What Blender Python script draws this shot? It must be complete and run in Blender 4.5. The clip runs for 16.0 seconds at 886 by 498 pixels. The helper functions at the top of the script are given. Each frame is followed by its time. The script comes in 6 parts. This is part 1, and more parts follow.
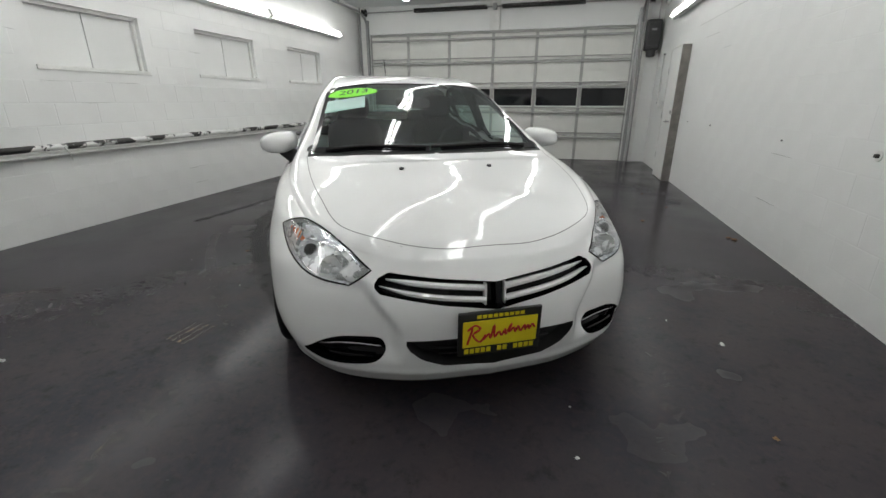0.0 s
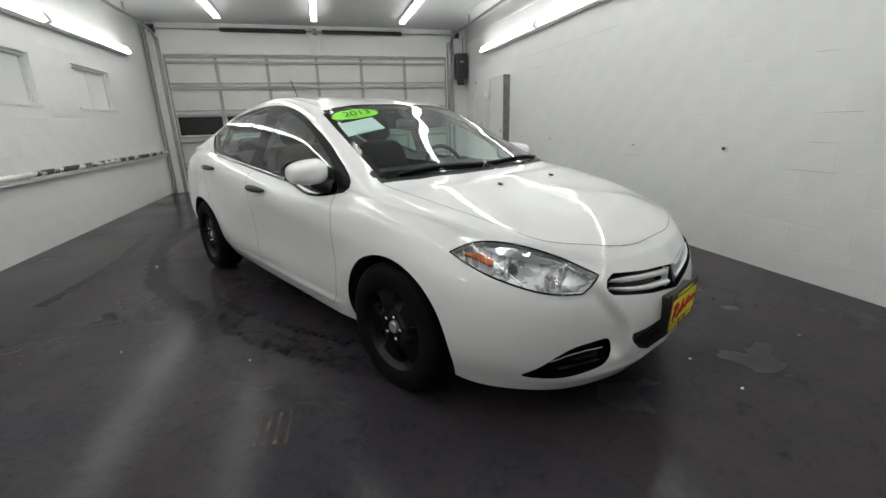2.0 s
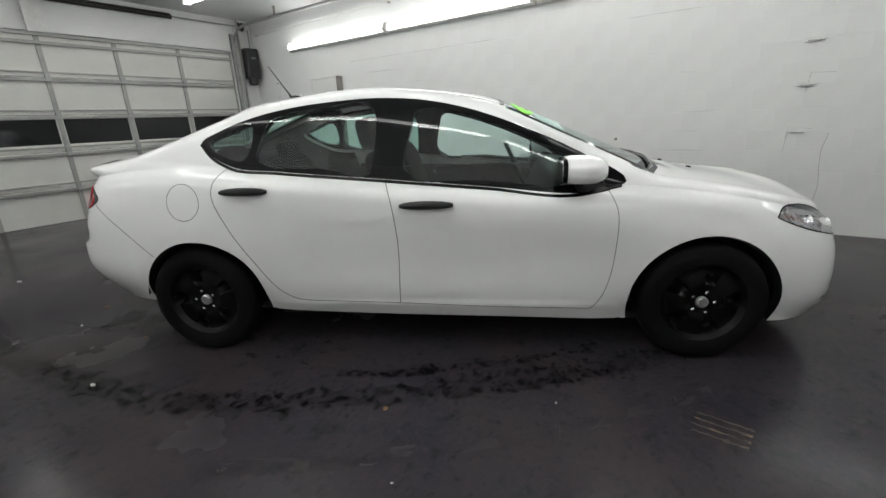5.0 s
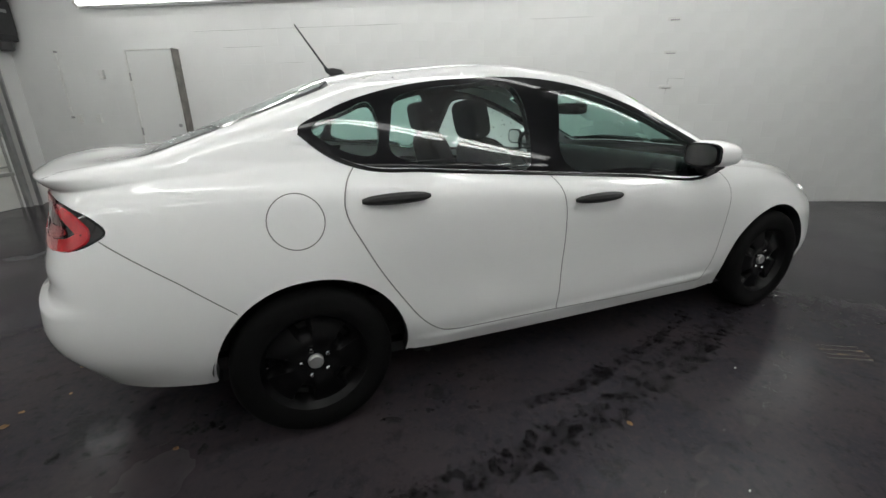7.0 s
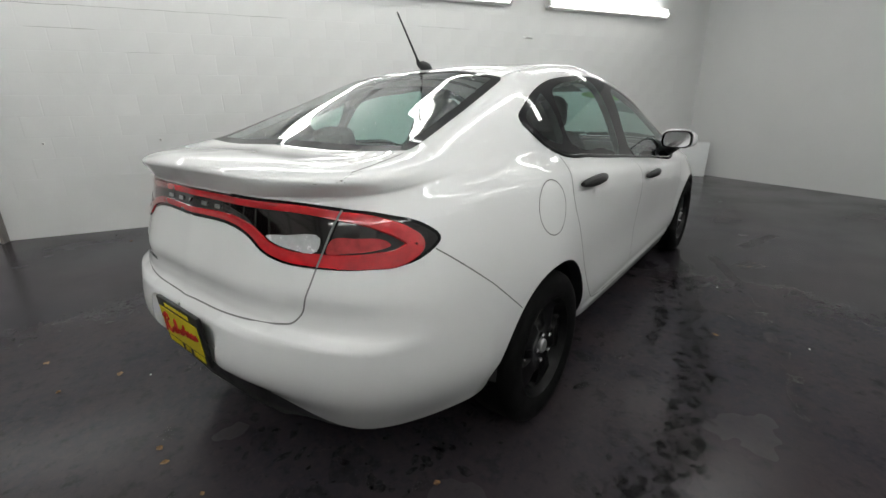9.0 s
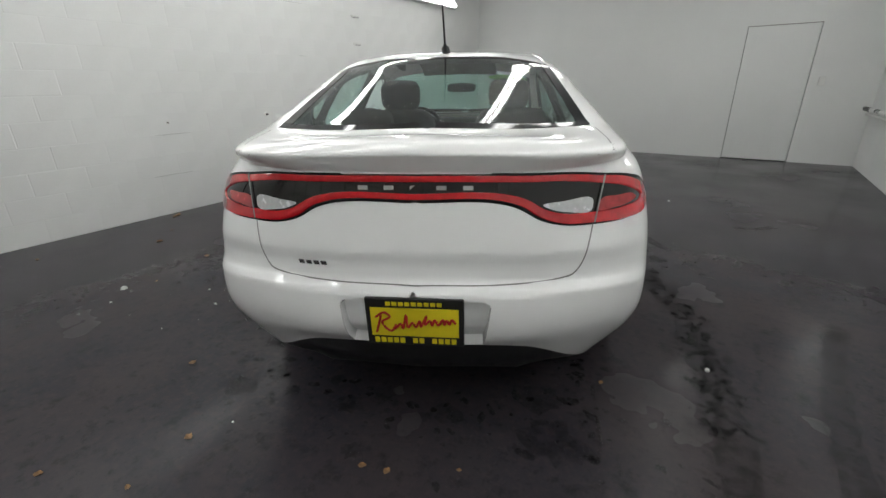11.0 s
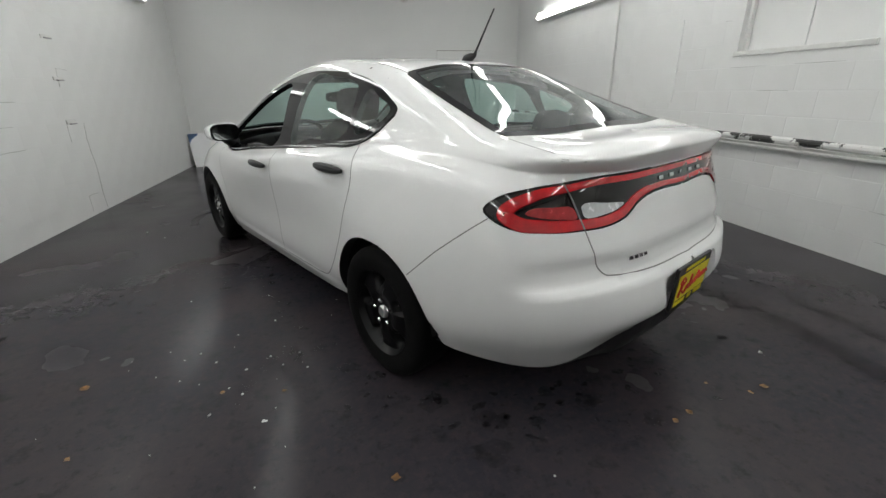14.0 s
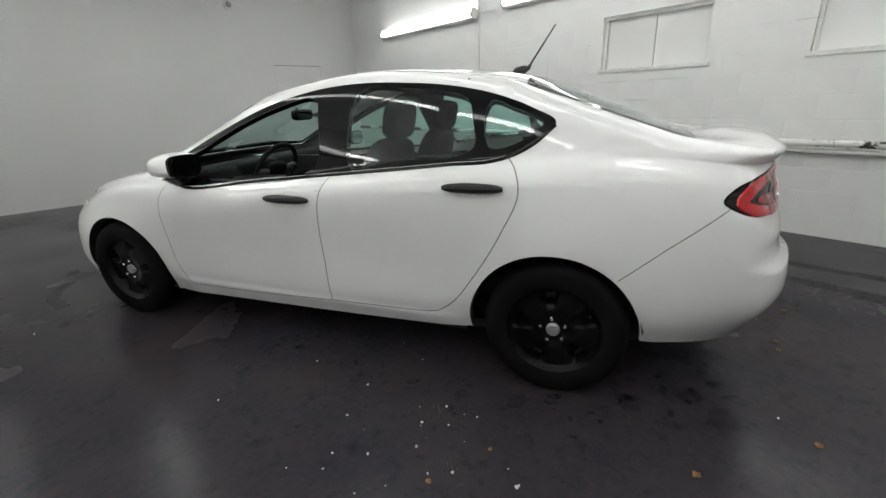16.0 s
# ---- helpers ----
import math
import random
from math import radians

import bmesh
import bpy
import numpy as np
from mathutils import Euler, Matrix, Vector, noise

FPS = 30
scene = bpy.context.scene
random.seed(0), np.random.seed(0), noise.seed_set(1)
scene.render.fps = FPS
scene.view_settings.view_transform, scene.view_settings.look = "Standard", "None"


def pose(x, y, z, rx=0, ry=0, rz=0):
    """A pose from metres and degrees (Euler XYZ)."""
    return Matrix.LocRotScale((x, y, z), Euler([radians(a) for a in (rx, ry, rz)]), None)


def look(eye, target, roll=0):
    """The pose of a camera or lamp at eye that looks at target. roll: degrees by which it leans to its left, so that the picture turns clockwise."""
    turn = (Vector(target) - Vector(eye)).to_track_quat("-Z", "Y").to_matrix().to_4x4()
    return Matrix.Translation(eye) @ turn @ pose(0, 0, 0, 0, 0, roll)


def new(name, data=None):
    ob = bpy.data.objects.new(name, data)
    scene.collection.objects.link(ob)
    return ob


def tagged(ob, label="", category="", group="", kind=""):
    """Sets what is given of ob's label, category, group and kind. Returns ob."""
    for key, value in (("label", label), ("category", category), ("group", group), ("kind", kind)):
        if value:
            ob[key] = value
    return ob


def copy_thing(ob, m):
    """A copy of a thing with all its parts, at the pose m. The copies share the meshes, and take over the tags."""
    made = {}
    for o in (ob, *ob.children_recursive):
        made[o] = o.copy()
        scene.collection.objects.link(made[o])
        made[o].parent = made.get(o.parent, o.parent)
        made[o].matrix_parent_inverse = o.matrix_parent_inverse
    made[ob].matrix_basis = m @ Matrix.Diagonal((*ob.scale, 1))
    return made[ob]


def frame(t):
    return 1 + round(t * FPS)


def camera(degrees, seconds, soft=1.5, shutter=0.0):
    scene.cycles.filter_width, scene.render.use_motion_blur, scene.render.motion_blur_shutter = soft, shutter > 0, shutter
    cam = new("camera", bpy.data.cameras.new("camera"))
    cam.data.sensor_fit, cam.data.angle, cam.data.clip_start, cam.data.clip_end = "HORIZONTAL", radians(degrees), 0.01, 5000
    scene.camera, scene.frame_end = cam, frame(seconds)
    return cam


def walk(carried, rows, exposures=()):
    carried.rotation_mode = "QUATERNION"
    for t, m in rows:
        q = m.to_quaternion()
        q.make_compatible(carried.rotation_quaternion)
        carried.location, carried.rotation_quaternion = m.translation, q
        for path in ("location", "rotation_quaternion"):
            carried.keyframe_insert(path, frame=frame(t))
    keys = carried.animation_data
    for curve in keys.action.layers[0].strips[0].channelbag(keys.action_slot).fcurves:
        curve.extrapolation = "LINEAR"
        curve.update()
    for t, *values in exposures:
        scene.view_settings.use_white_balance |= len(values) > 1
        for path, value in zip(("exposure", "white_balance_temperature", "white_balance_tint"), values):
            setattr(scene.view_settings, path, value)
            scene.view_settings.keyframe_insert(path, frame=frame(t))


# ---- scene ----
cam = camera(92.2, 16.0)
PATH = [
    (0, (1.244, -3.443, 1.243), (0.765, -1.616, 0.585), 0.0),
    (0.5, (0.921, -3.483, 1.209), (0.648, -1.599, 0.594), -1.9),
    (1, (0.543, -3.508, 1.238), (0.499, -1.608, 0.614), -0.6),
    (1.5, (0.095, -3.525, 1.245), (0.411, -1.651, 0.622), 0.8),
    (2, (-0.362, -3.419, 1.222), (0.14, -1.567, 0.657), -1.7),
    (2.5, (-0.818, -3.28, 1.232), (-0.165, -1.496, 0.609), -1.8),
    (3, (-1.283, -3.13, 1.253), (-0.381, -1.431, 0.705), -2.4),
    (3.5, (-1.646, -2.815, 1.266), (-0.53, -1.259, 0.69), -2.7),
    (6, (-2.743, -0.813, 1.248), (-0.966, -0.089, 0.685), -1.7),
    (6.5, (-2.769, -0.346, 1.265), (-0.918, 0.127, 0.673), -0.8),
    (7, (-2.8, 0.131, 1.257), (-0.913, 0.318, 0.621), -1.1),
    (7.5, (-2.778, 0.569, 1.217), (-0.88, 0.544, 0.584), -2.1),
    (8, (-2.751, 0.962, 1.23), (-0.879, 0.706, 0.575), -1.4),
    (8.5, (-2.751, 1.381, 1.249), (-0.93, 0.872, 0.6), -2.3),
    (9, (-2.634, 1.739, 1.225), (-0.888, 0.989, 0.601), -1.0),
    (9.5, (-2.454, 2.092, 1.26), (-0.796, 1.13, 0.693), -1.3),
    (10, (-2.291, 2.483, 1.263), (-0.829, 1.276, 0.626), -1.8),
    (12.5, (-0.901, 3.398, 1.27), (-0.502, 1.559, 0.594), 0.5),
    (13, (-0.502, 3.494, 1.27), (-0.389, 1.609, 0.611), 0.6),
    (13.5, (-0.135, 3.463, 1.248), (-0.288, 1.579, 0.595), -0.1),
    (14, (0.215, 3.366, 1.267), (-0.183, 1.535, 0.567), -0.9),
    (14.5, (0.598, 3.281, 1.265), (-0.062, 1.522, 0.58), -2.9),
    (15, (0.924, 3.077, 1.255), (0.054, 1.404, 0.59), -1.5),
    (15.5, (1.22, 2.804, 1.283), (0.164, 1.242, 0.616), -1.5),
    (16, (1.558, 2.548, 1.282), (0.326, 1.115, 0.626), -2.1),
]
walk(cam, [(t, look(eye, target, roll)) for t, eye, target, roll in PATH])

# ---- light: a closed hall lit by its own fluorescent fittings ----
world = bpy.data.worlds.new("hall_night")
world.use_nodes = True
world.node_tree.nodes["Background"].inputs[0].default_value = (0.01, 0.011, 0.013, 1)
world.node_tree.nodes["Background"].inputs[1].default_value = 0.3
scene.world = world
TUBE_STRENGTH = 10.6


# ---- materials ----
def material(name, color, rough=0.5, metal=0.0, vary=0.08, scale=3.0, fine=60.0, bump=0.0, coat=0.0, rough_vary=0.08,
             second=None, second_at=(0.55, 0.75), transmission=0.0, emit=0.0, ior=1.5, spec=0.5, detail=6.0):
    """A principled material with broad stains, fine grain and a little relief."""
    m = bpy.data.materials.new(name)
    m.use_nodes = True
    nt = m.node_tree
    p = nt.nodes["Principled BSDF"]
    p.inputs["Metallic"].default_value = metal
    p.inputs["IOR"].default_value = ior
    p.inputs["Specular IOR Level"].default_value = spec
    p.inputs["Coat Weight"].default_value = coat
    p.inputs["Coat Roughness"].default_value = 0.03
    p.inputs["Transmission Weight"].default_value = transmission
    tex = nt.nodes.new("ShaderNodeTexCoord")
    broad = nt.nodes.new("ShaderNodeTexNoise")
    broad.inputs["Scale"].default_value = scale
    broad.inputs["Detail"].default_value = detail
    grain = nt.nodes.new("ShaderNodeTexNoise")
    grain.inputs["Scale"].default_value = fine
    grain.inputs["Detail"].default_value = 3.0
    for n in (broad, grain):
        nt.links.new(tex.outputs["Object"], n.inputs["Vector"])
    mix = nt.nodes.new("ShaderNodeMath")
    mix.operation = "MULTIPLY_ADD"
    mix.inputs[1].default_value = 0.3
    nt.links.new(grain.outputs["Fac"], mix.inputs[0])
    nt.links.new(broad.outputs["Fac"], mix.inputs[2])
    ramp = nt.nodes.new("ShaderNodeValToRGB")
    lo = [max(0.0, c * (1 - vary)) for c in color]
    hi = [min(1.0, c * (1 + vary)) for c in color]
    ramp.color_ramp.elements[0].position, ramp.color_ramp.elements[1].position = 0.42, 0.88
    ramp.color_ramp.elements[0].color, ramp.color_ramp.elements[1].color = (*lo, 1), (*hi, 1)
    nt.links.new(mix.outputs[0], ramp.inputs["Fac"])
    out = ramp.outputs["Color"]
    if second:
        blot = nt.nodes.new("ShaderNodeTexNoise")
        blot.inputs["Scale"].default_value = scale * 0.55
        blot.inputs["Detail"].default_value = 8.0
        blot.inputs["Roughness"].default_value = 0.65
        nt.links.new(tex.outputs["Object"], blot.inputs["Vector"])
        edge = nt.nodes.new("ShaderNodeValToRGB")
        edge.color_ramp.elements[0].position, edge.color_ramp.elements[1].position = second_at
        nt.links.new(blot.outputs["Fac"], edge.inputs["Fac"])
        both = nt.nodes.new("ShaderNodeMix")
        both.data_type = "RGBA"
        both.inputs["B"].default_value = (*second, 1)
        nt.links.new(edge.outputs["Color"], both.inputs["Factor"])
        nt.links.new(out, both.inputs["A"])
        out = both.outputs["Result"]
    nt.links.new(out, p.inputs["Base Color"])
    if rough_vary:
        span = nt.nodes.new("ShaderNodeMapRange")
        span.inputs["To Min"].default_value = max(0.02, rough - rough_vary)
        span.inputs["To Max"].default_value = min(1.0, rough + rough_vary)
        span.inputs["From Min"].default_value, span.inputs["From Max"].default_value = 0.35, 0.75
        nt.links.new(broad.outputs["Fac"], span.inputs["Value"])
        nt.links.new(span.outputs["Result"], p.inputs["Roughness"])
    else:
        p.inputs["Roughness"].default_value = rough
    if bump:
        b = nt.nodes.new("ShaderNodeBump")
        b.inputs["Strength"].default_value = 0.5
        b.inputs["Distance"].default_value = bump
        nt.links.new(mix.outputs[0], b.inputs["Height"])
        nt.links.new(b.outputs["Normal"], p.inputs["Normal"])
    if emit:
        p.inputs["Emission Color"].default_value = (*color, 1)
        p.inputs["Emission Strength"].default_value = emit
    return m


WALL = material("painted_block", (0.76, 0.765, 0.755), 0.55, vary=0.04, scale=1.3, fine=90, bump=0.002, second=(0.66, 0.665, 0.66), second_at=(0.55, 0.95))
WALL_SMOOTH = material("painted_plaster", (0.74, 0.745, 0.735), 0.5, vary=0.03, scale=0.9, fine=70, bump=0.0012)
CEIL = material("painted_ceiling", (0.68, 0.69, 0.69), 0.6, vary=0.04, scale=1.0, fine=40, bump=0.001)
PAINT_TRIM = material("old_white_paint", (0.7, 0.7, 0.68), 0.45, vary=0.08, scale=9, fine=120, bump=0.001)
PEEL = material("peeling_paint_on_pipe", (0.74, 0.74, 0.72), 0.5, vary=0.06, scale=6, fine=60, bump=0.003, second=(0.02, 0.019, 0.018), second_at=(0.505, 0.53))
GREYWOOD = material("weathered_jamb_wood", (0.2, 0.185, 0.17), 0.7, vary=0.35, scale=8, fine=90, bump=0.002)
STEEL = material("galvanised_steel", (0.36, 0.36, 0.36), 0.42, metal=0.8, vary=0.15, scale=7, fine=80)
DARKSTEEL = material("oiled_spring_steel", (0.05, 0.048, 0.046), 0.5, metal=0.5, vary=0.3, scale=20, fine=120)
DOORPANEL = material("garage_door_panel", (0.66, 0.66, 0.63), 0.5, vary=0.06, scale=2.5, fine=50, bump=0.0008)
DOORSTEEL = material("grey_door_ironwork", (0.34, 0.34, 0.325), 0.45, metal=0.2, vary=0.15, scale=6)
BLACKGLASS = material("night_window_glass", (0.006, 0.006, 0.008), 0.08, vary=0.1, rough_vary=0.02)
BLACKBOX = material("dark_motor_housing", (0.03, 0.03, 0.032), 0.45, vary=0.3, scale=14)
PLASTIC_WHITE = material("white_plastic", (0.75, 0.75, 0.73), 0.4, vary=0.03)
TUBE = material("fluorescent_tube", (0.976, 0.985, 0.968), 0.4, vary=0.0, rough_vary=0, emit=TUBE_STRENGTH)
BOARD = material("white_board_sheet", (0.72, 0.73, 0.74), 0.4, vary=0.03)
BLUE = material("blue_film", (0.12, 0.22, 0.42), 0.4, vary=0.1)
LEAF = material("dry_leaf", (0.2, 0.1, 0.035), 0.7, vary=0.4, scale=30)
CRUMB = material("paint_flake", (0.6, 0.6, 0.58), 0.7, vary=0.2, scale=30)


def floor_material():
    """Dark worn garage paint: dull patches, damp gloss, scuffs and faint tyre grime."""
    m = bpy.data.materials.new("worn_dark_floor_paint")
    m.use_nodes = True
    nt = m.node_tree
    p = nt.nodes["Principled BSDF"]
    tex = nt.nodes.new("ShaderNodeTexCoord")

    def noise_node(scale, detail, rough=0.55, distort=0.0):
        n = nt.nodes.new("ShaderNodeTexNoise")
        n.inputs["Scale"].default_value, n.inputs["Detail"].default_value = scale, detail
        n.inputs["Roughness"].default_value, n.inputs["Distortion"].default_value = rough, distort
        nt.links.new(tex.outputs["Object"], n.inputs["Vector"])
        return n

    def ramp(src, a, b, ca, cb):
        r = nt.nodes.new("ShaderNodeValToRGB")
        r.color_ramp.elements[0].position, r.color_ramp.elements[1].position = a, b
        r.color_ramp.elements[0].color, r.color_ramp.elements[1].color = (*ca, 1), (*cb, 1)
        nt.links.new(src, r.inputs["Fac"])
        return r.outputs["Color"]

    def mix(fac, a, b):
        n = nt.nodes.new("ShaderNodeMix")
        n.data_type = "RGBA"
        nt.links.new(fac, n.inputs["Factor"])
        for sock, v in (("A", a), ("B", b)):
            if isinstance(v, tuple):
                n.inputs[sock].default_value = (*v, 1)
            else:
                nt.links.new(v, n.inputs[sock])
        return n.outputs["Result"]

    broad, mid, grain = noise_node(0.5, 4), noise_node(2.4, 6, 0.58), noise_node(55, 4, 0.7)
    base = ramp(broad.outputs["Fac"], 0.3, 0.72, (0.0290, 0.0285, 0.0390), (0.0400, 0.0350, 0.0400))
    worn = ramp(mid.outputs["Fac"], 0.36, 0.84, (0, 0, 0), (0.75, 0.75, 0.75))
    col = mix(worn, base, (0.060, 0.050, 0.052))
    fleck = ramp(noise_node(26, 6, 0.7).outputs["Fac"], 0.48, 0.72, (0, 0, 0), (0.6, 0.6, 0.6))
    col = mix(fleck, col, (0.060, 0.047, 0.049))
    soot = ramp(noise_node(17, 6, 0.7).outputs["Fac"], 0.54, 0.72, (0, 0, 0), (0.55, 0.55, 0.55))
    col = mix(soot, col, (0.014, 0.013, 0.014))
    # rust-red dust, bare grey scrapes, damp dark spots and fine pits
    dust = ramp(noise_node(1.1, 8, 0.68).outputs["Fac"], 0.48, 0.86, (0, 0, 0), (0.6, 0.6, 0.6))
    col = mix(dust, col, (0.070, 0.050, 0.048))
    scrape = ramp(noise_node(19, 4, 0.55, 0.3).outputs["Fac"], 0.68, 0.80, (0, 0, 0), (0.5, 0.5, 0.5))
    col = mix(scrape, col, (0.085, 0.075, 0.074))
    spots = ramp(noise_node(7.5, 6, 0.65).outputs["Fac"], 0.56, 0.80, (0, 0, 0), (0.7, 0.7, 0.7))
    col = mix(spots, col, (0.010, 0.0095, 0.011))
    pits = ramp(grain.outputs["Fac"], 0.60, 0.75, (0, 0, 0), (0.35, 0.35, 0.35))
    col = mix(pits, col, (0.009, 0.009, 0.010))
    nt.links.new(col, p.inputs["Base Color"])
    sheen = noise_node(1.3, 4, 0.5)
    r = ramp(sheen.outputs["Fac"], 0.32, 0.70, (0.13, 0.13, 0.13), (0.30, 0.30, 0.30))
    nt.links.new(r, p.inputs["Roughness"])
    p.inputs["Specular IOR Level"].default_value = 0.14
    add = nt.nodes.new("ShaderNodeMath")
    add.operation = "MULTIPLY_ADD"
    add.inputs[1].default_value = 0.3
    nt.links.new(grain.outputs["Fac"], add.inputs[0])
    nt.links.new(pits, add.inputs[2])
    b = nt.nodes.new("ShaderNodeBump")
    b.inputs["Strength"].default_value, b.inputs["Distance"].default_value = 0.15, 0.001
    nt.links.new(add.outputs[0], b.inputs["Height"])
    nt.links.new(b.outputs["Normal"], p.inputs["Normal"])
    return m


FLOOR = floor_material()


# ---- mesh helpers ----
def part(name, bm, mat, parent=None, label="", smooth=False):
    """Links a bmesh as one mesh object, under a thing or a part when one is given."""
    me = bpy.data.meshes.new(name)
    bm.to_mesh(me)
    bm.free()
    me.materials.append(mat)
    if smooth:
        me.polygons.foreach_set("use_smooth", [True] * len(me.polygons))
        me.set_sharp_from_angle(angle=radians(35))
    ob = new(name, me)
    if parent:
        ob.parent = parent
    if label:
        ob["label"] = label
    return ob


def box(bm, x0, x1, y0, y1, z0, z1, bevel=0.0, m=None):
    """Adds a box, with bevelled edges when asked, to a bmesh."""
    made = bmesh.ops.create_cube(bm, size=1.0)["verts"]
    for v in made:
        v.co = Vector(((x0 + x1) / 2 + v.co.x * (x1 - x0), (y0 + y1) / 2 + v.co.y * (y1 - y0), (z0 + z1) / 2 + v.co.z * (z1 - z0)))
    if bevel:
        edges = list({e for v in made for e in v.link_edges})
        made = bmesh.ops.bevel(bm, geom=edges, offset=bevel, segments=2, affect="EDGES", profile=0.6)["verts"]
    if m is not None:
        bmesh.ops.transform(bm, matrix=m, verts=list(made))
    return bm


def new_box(*a, **k):
    return box(bmesh.new(), *a, **k)


def tube(bm, points, radius, seg=8):
    """Adds a round bar along a run of points."""
    pts = [Vector(p) for p in points]
    rings = []
    for i, p in enumerate(pts):
        d = (pts[min(i + 1, len(pts) - 1)] - pts[max(i - 1, 0)]).normalized()
        side = d.cross(Vector((0, 0, 1)) if abs(d.z) < 0.9 else Vector((1, 0, 0))).normalized()
        up = side.cross(d)
        r = radius[i] if isinstance(radius, (list, tuple)) else radius
        rings.append([bm.verts.new(p + r * (math.cos(2 * math.pi * k / seg) * side + math.sin(2 * math.pi * k / seg) * up)) for k in range(seg)])
    for a, b in zip(rings, rings[1:]):
        for k in range(seg):
            bm.faces.new((a[k], a[(k + 1) % seg], b[(k + 1) % seg], b[k]))
    bm.faces.new(rings[0][::-1])
    bm.faces.new(rings[-1])
    return bm


def thing(name, label, category, at=(0, 0, 0), group="", kind=""):
    e = new(name)
    e.empty_display_size = 0.1
    e.location = at
    return tagged(e, label, category, group, kind)


# ---- the hall: x across, y along ----
XL, XR, YB, YD, H, THICK = -3.40, 3.045, -5.74, 6.63, 3.22, 0.2

floor = part("floor", new_box(XL - THICK, XR + THICK, YB - THICK, YD + 1.0, -0.12, 0.0), FLOOR)
tagged(floor, "dark worn painted concrete garage floor with damp patches", "floor", kind="structure")
ceiling = part("ceiling", new_box(XL - THICK, XR + THICK, YB - THICK, YD + THICK, H, H + 0.12), CEIL)
tagged(ceiling, "flat white painted garage ceiling", "ceiling", kind="structure")


def wall_with_openings(name, fixed0, fixed1, lo, hi, top, holes, mat, along):
    """A wall slab between two planes, pierced by rectangular holes (a0, a1, z0, z1)."""
    bm = bmesh.new()
    cuts = sorted({lo, hi, *[h[0] for h in holes], *[h[1] for h in holes]})
    for a, b in zip(cuts, cuts[1:]):
        mid = (a + b) / 2
        spans, z = [], 0.0
        for h in sorted((h for h in holes if h[0] < mid < h[1]), key=lambda h: h[2]):
            spans.append((z, h[2]))
            z = h[3]
        spans.append((z, top))
        for z0, z1 in spans:
            if z1 - z0 > 1e-4:
                if along == "y":
                    box(bm, fixed0, fixed1, a, b, z0, z1)
                else:
                    box(bm, a, b, fixed0, fixed1, z0, z1)
    bmesh.ops.remove_doubles(bm, verts=bm.verts, dist=1e-5)
    return part(name, bm, mat)


LEFT_WINDOWS = [(-0.28, 0.84, 1.545, 2.105), (1.64, 2.79, 1.56, 2.11), (3.68, 4.76, 1.565, 2.115)]
wl = wall_with_openings("wall_west", XL - THICK, XL, YB, YD, H, LEFT_WINDOWS, WALL, "y")
tagged(wl, "white painted concrete block wall with three boarded windows", "wall", kind="structure")
RIGHT_DOOR = (4.205, 4.85, 0.0, 2.02)
wr = wall_with_openings("wall_east", XR, XR + THICK, YB, YD, H, [RIGHT_DOOR], WALL, "y")
tagged(wr, "white painted concrete block wall with a flush door", "wall", kind="structure")
BACK_DOOR = (-2.6, -1.7, 0.0, 2.0)
wb = wall_with_openings("wall_south", YB - THICK, YB, XL - THICK, XR + THICK, H, [BACK_DOOR], WALL_SMOOTH, "x")
tagged(wb, "smooth white painted end wall with a door", "wall", kind="structure")
GARAGE = (-3.12, 2.56, 0.0, 2.66)
wn = wall_with_openings("wall_north", YD, YD + THICK, XL - THICK, XR + THICK, H, [GARAGE], WALL_SMOOTH, "x")
tagged(wn, "white wall round the overhead garage door", "wall", kind="structure")


def boarded_window(k, y0, y1, z0, z1):
    w = thing("window_%d" % k, "boarded-up window painted white, set back in the block wall", "window", (XL - 0.09, (y0 + y1) / 2, z0), kind="structure")
    hw, h = (y1 - y0) / 2, z1 - z0
    part("board", new_box(-0.02, 0.0, -hw, -0.004, 0, h, 0.003), WALL_SMOOTH, w)
    part("board", new_box(-0.02, 0.002, 0.004, hw, 0, h, 0.003), WALL_SMOOTH, w)
    part("window_frame", new_box(-0.02, 0.05, -hw, hw, h - 0.035, h, 0.004), PAINT_TRIM, w)
    part("window_frame", new_box(0.003, 0.04, -hw, -hw + 0.03, 0, h - 0.036, 0.004), PAINT_TRIM, w)
    part("window_frame", new_box(0.003, 0.04, hw - 0.03, hw, 0, h - 0.036, 0.004), PAINT_TRIM, w)
    part("window_sill", new_box(0.003, 0.105, -hw - 0.03, hw + 0.03, -0.03, 0.012, 0.006), PAINT_TRIM, w)


for k, (y0, y1, z0, z1) in enumerate(LEFT_WINDOWS):
    boarded_window(k + 1, y0, y1, z0, z1)

# boxed-out door on the east wall: it stands proud of the blocks, its south cheek is bare wood
d = thing("door_1", "flush white door in a boxed frame with a bare weathered wood side, closed", "door", (XR, 4.44, 0), kind="structure")
part("door_leaf", new_box(-0.126, -0.086, -0.228, 0.40, 0.012, 2.015, 0.003), WALL_SMOOTH, d)
part("jamb", new_box(-0.122, -0.001, -0.258, -0.232, 0.0, 2.035, 0.003), GREYWOOD, d, "bare weathered wooden jamb")
part("jamb", new_box(-0.130, -0.001, 0.404, 0.43, 0.0, 2.035, 0.003), PAINT_TRIM, d)
part("door_head", new_box(-0.130, -0.001, -0.231, 0.403, 2.02, 2.036, 0.002), PAINT_TRIM, d)
for z in (0.35, 1.0, 1.7):
    part("hinge", new_box(-0.134, -0.1305, 0.392, 0.415, z - 0.05, z + 0.05, 0.001), STEEL, d)
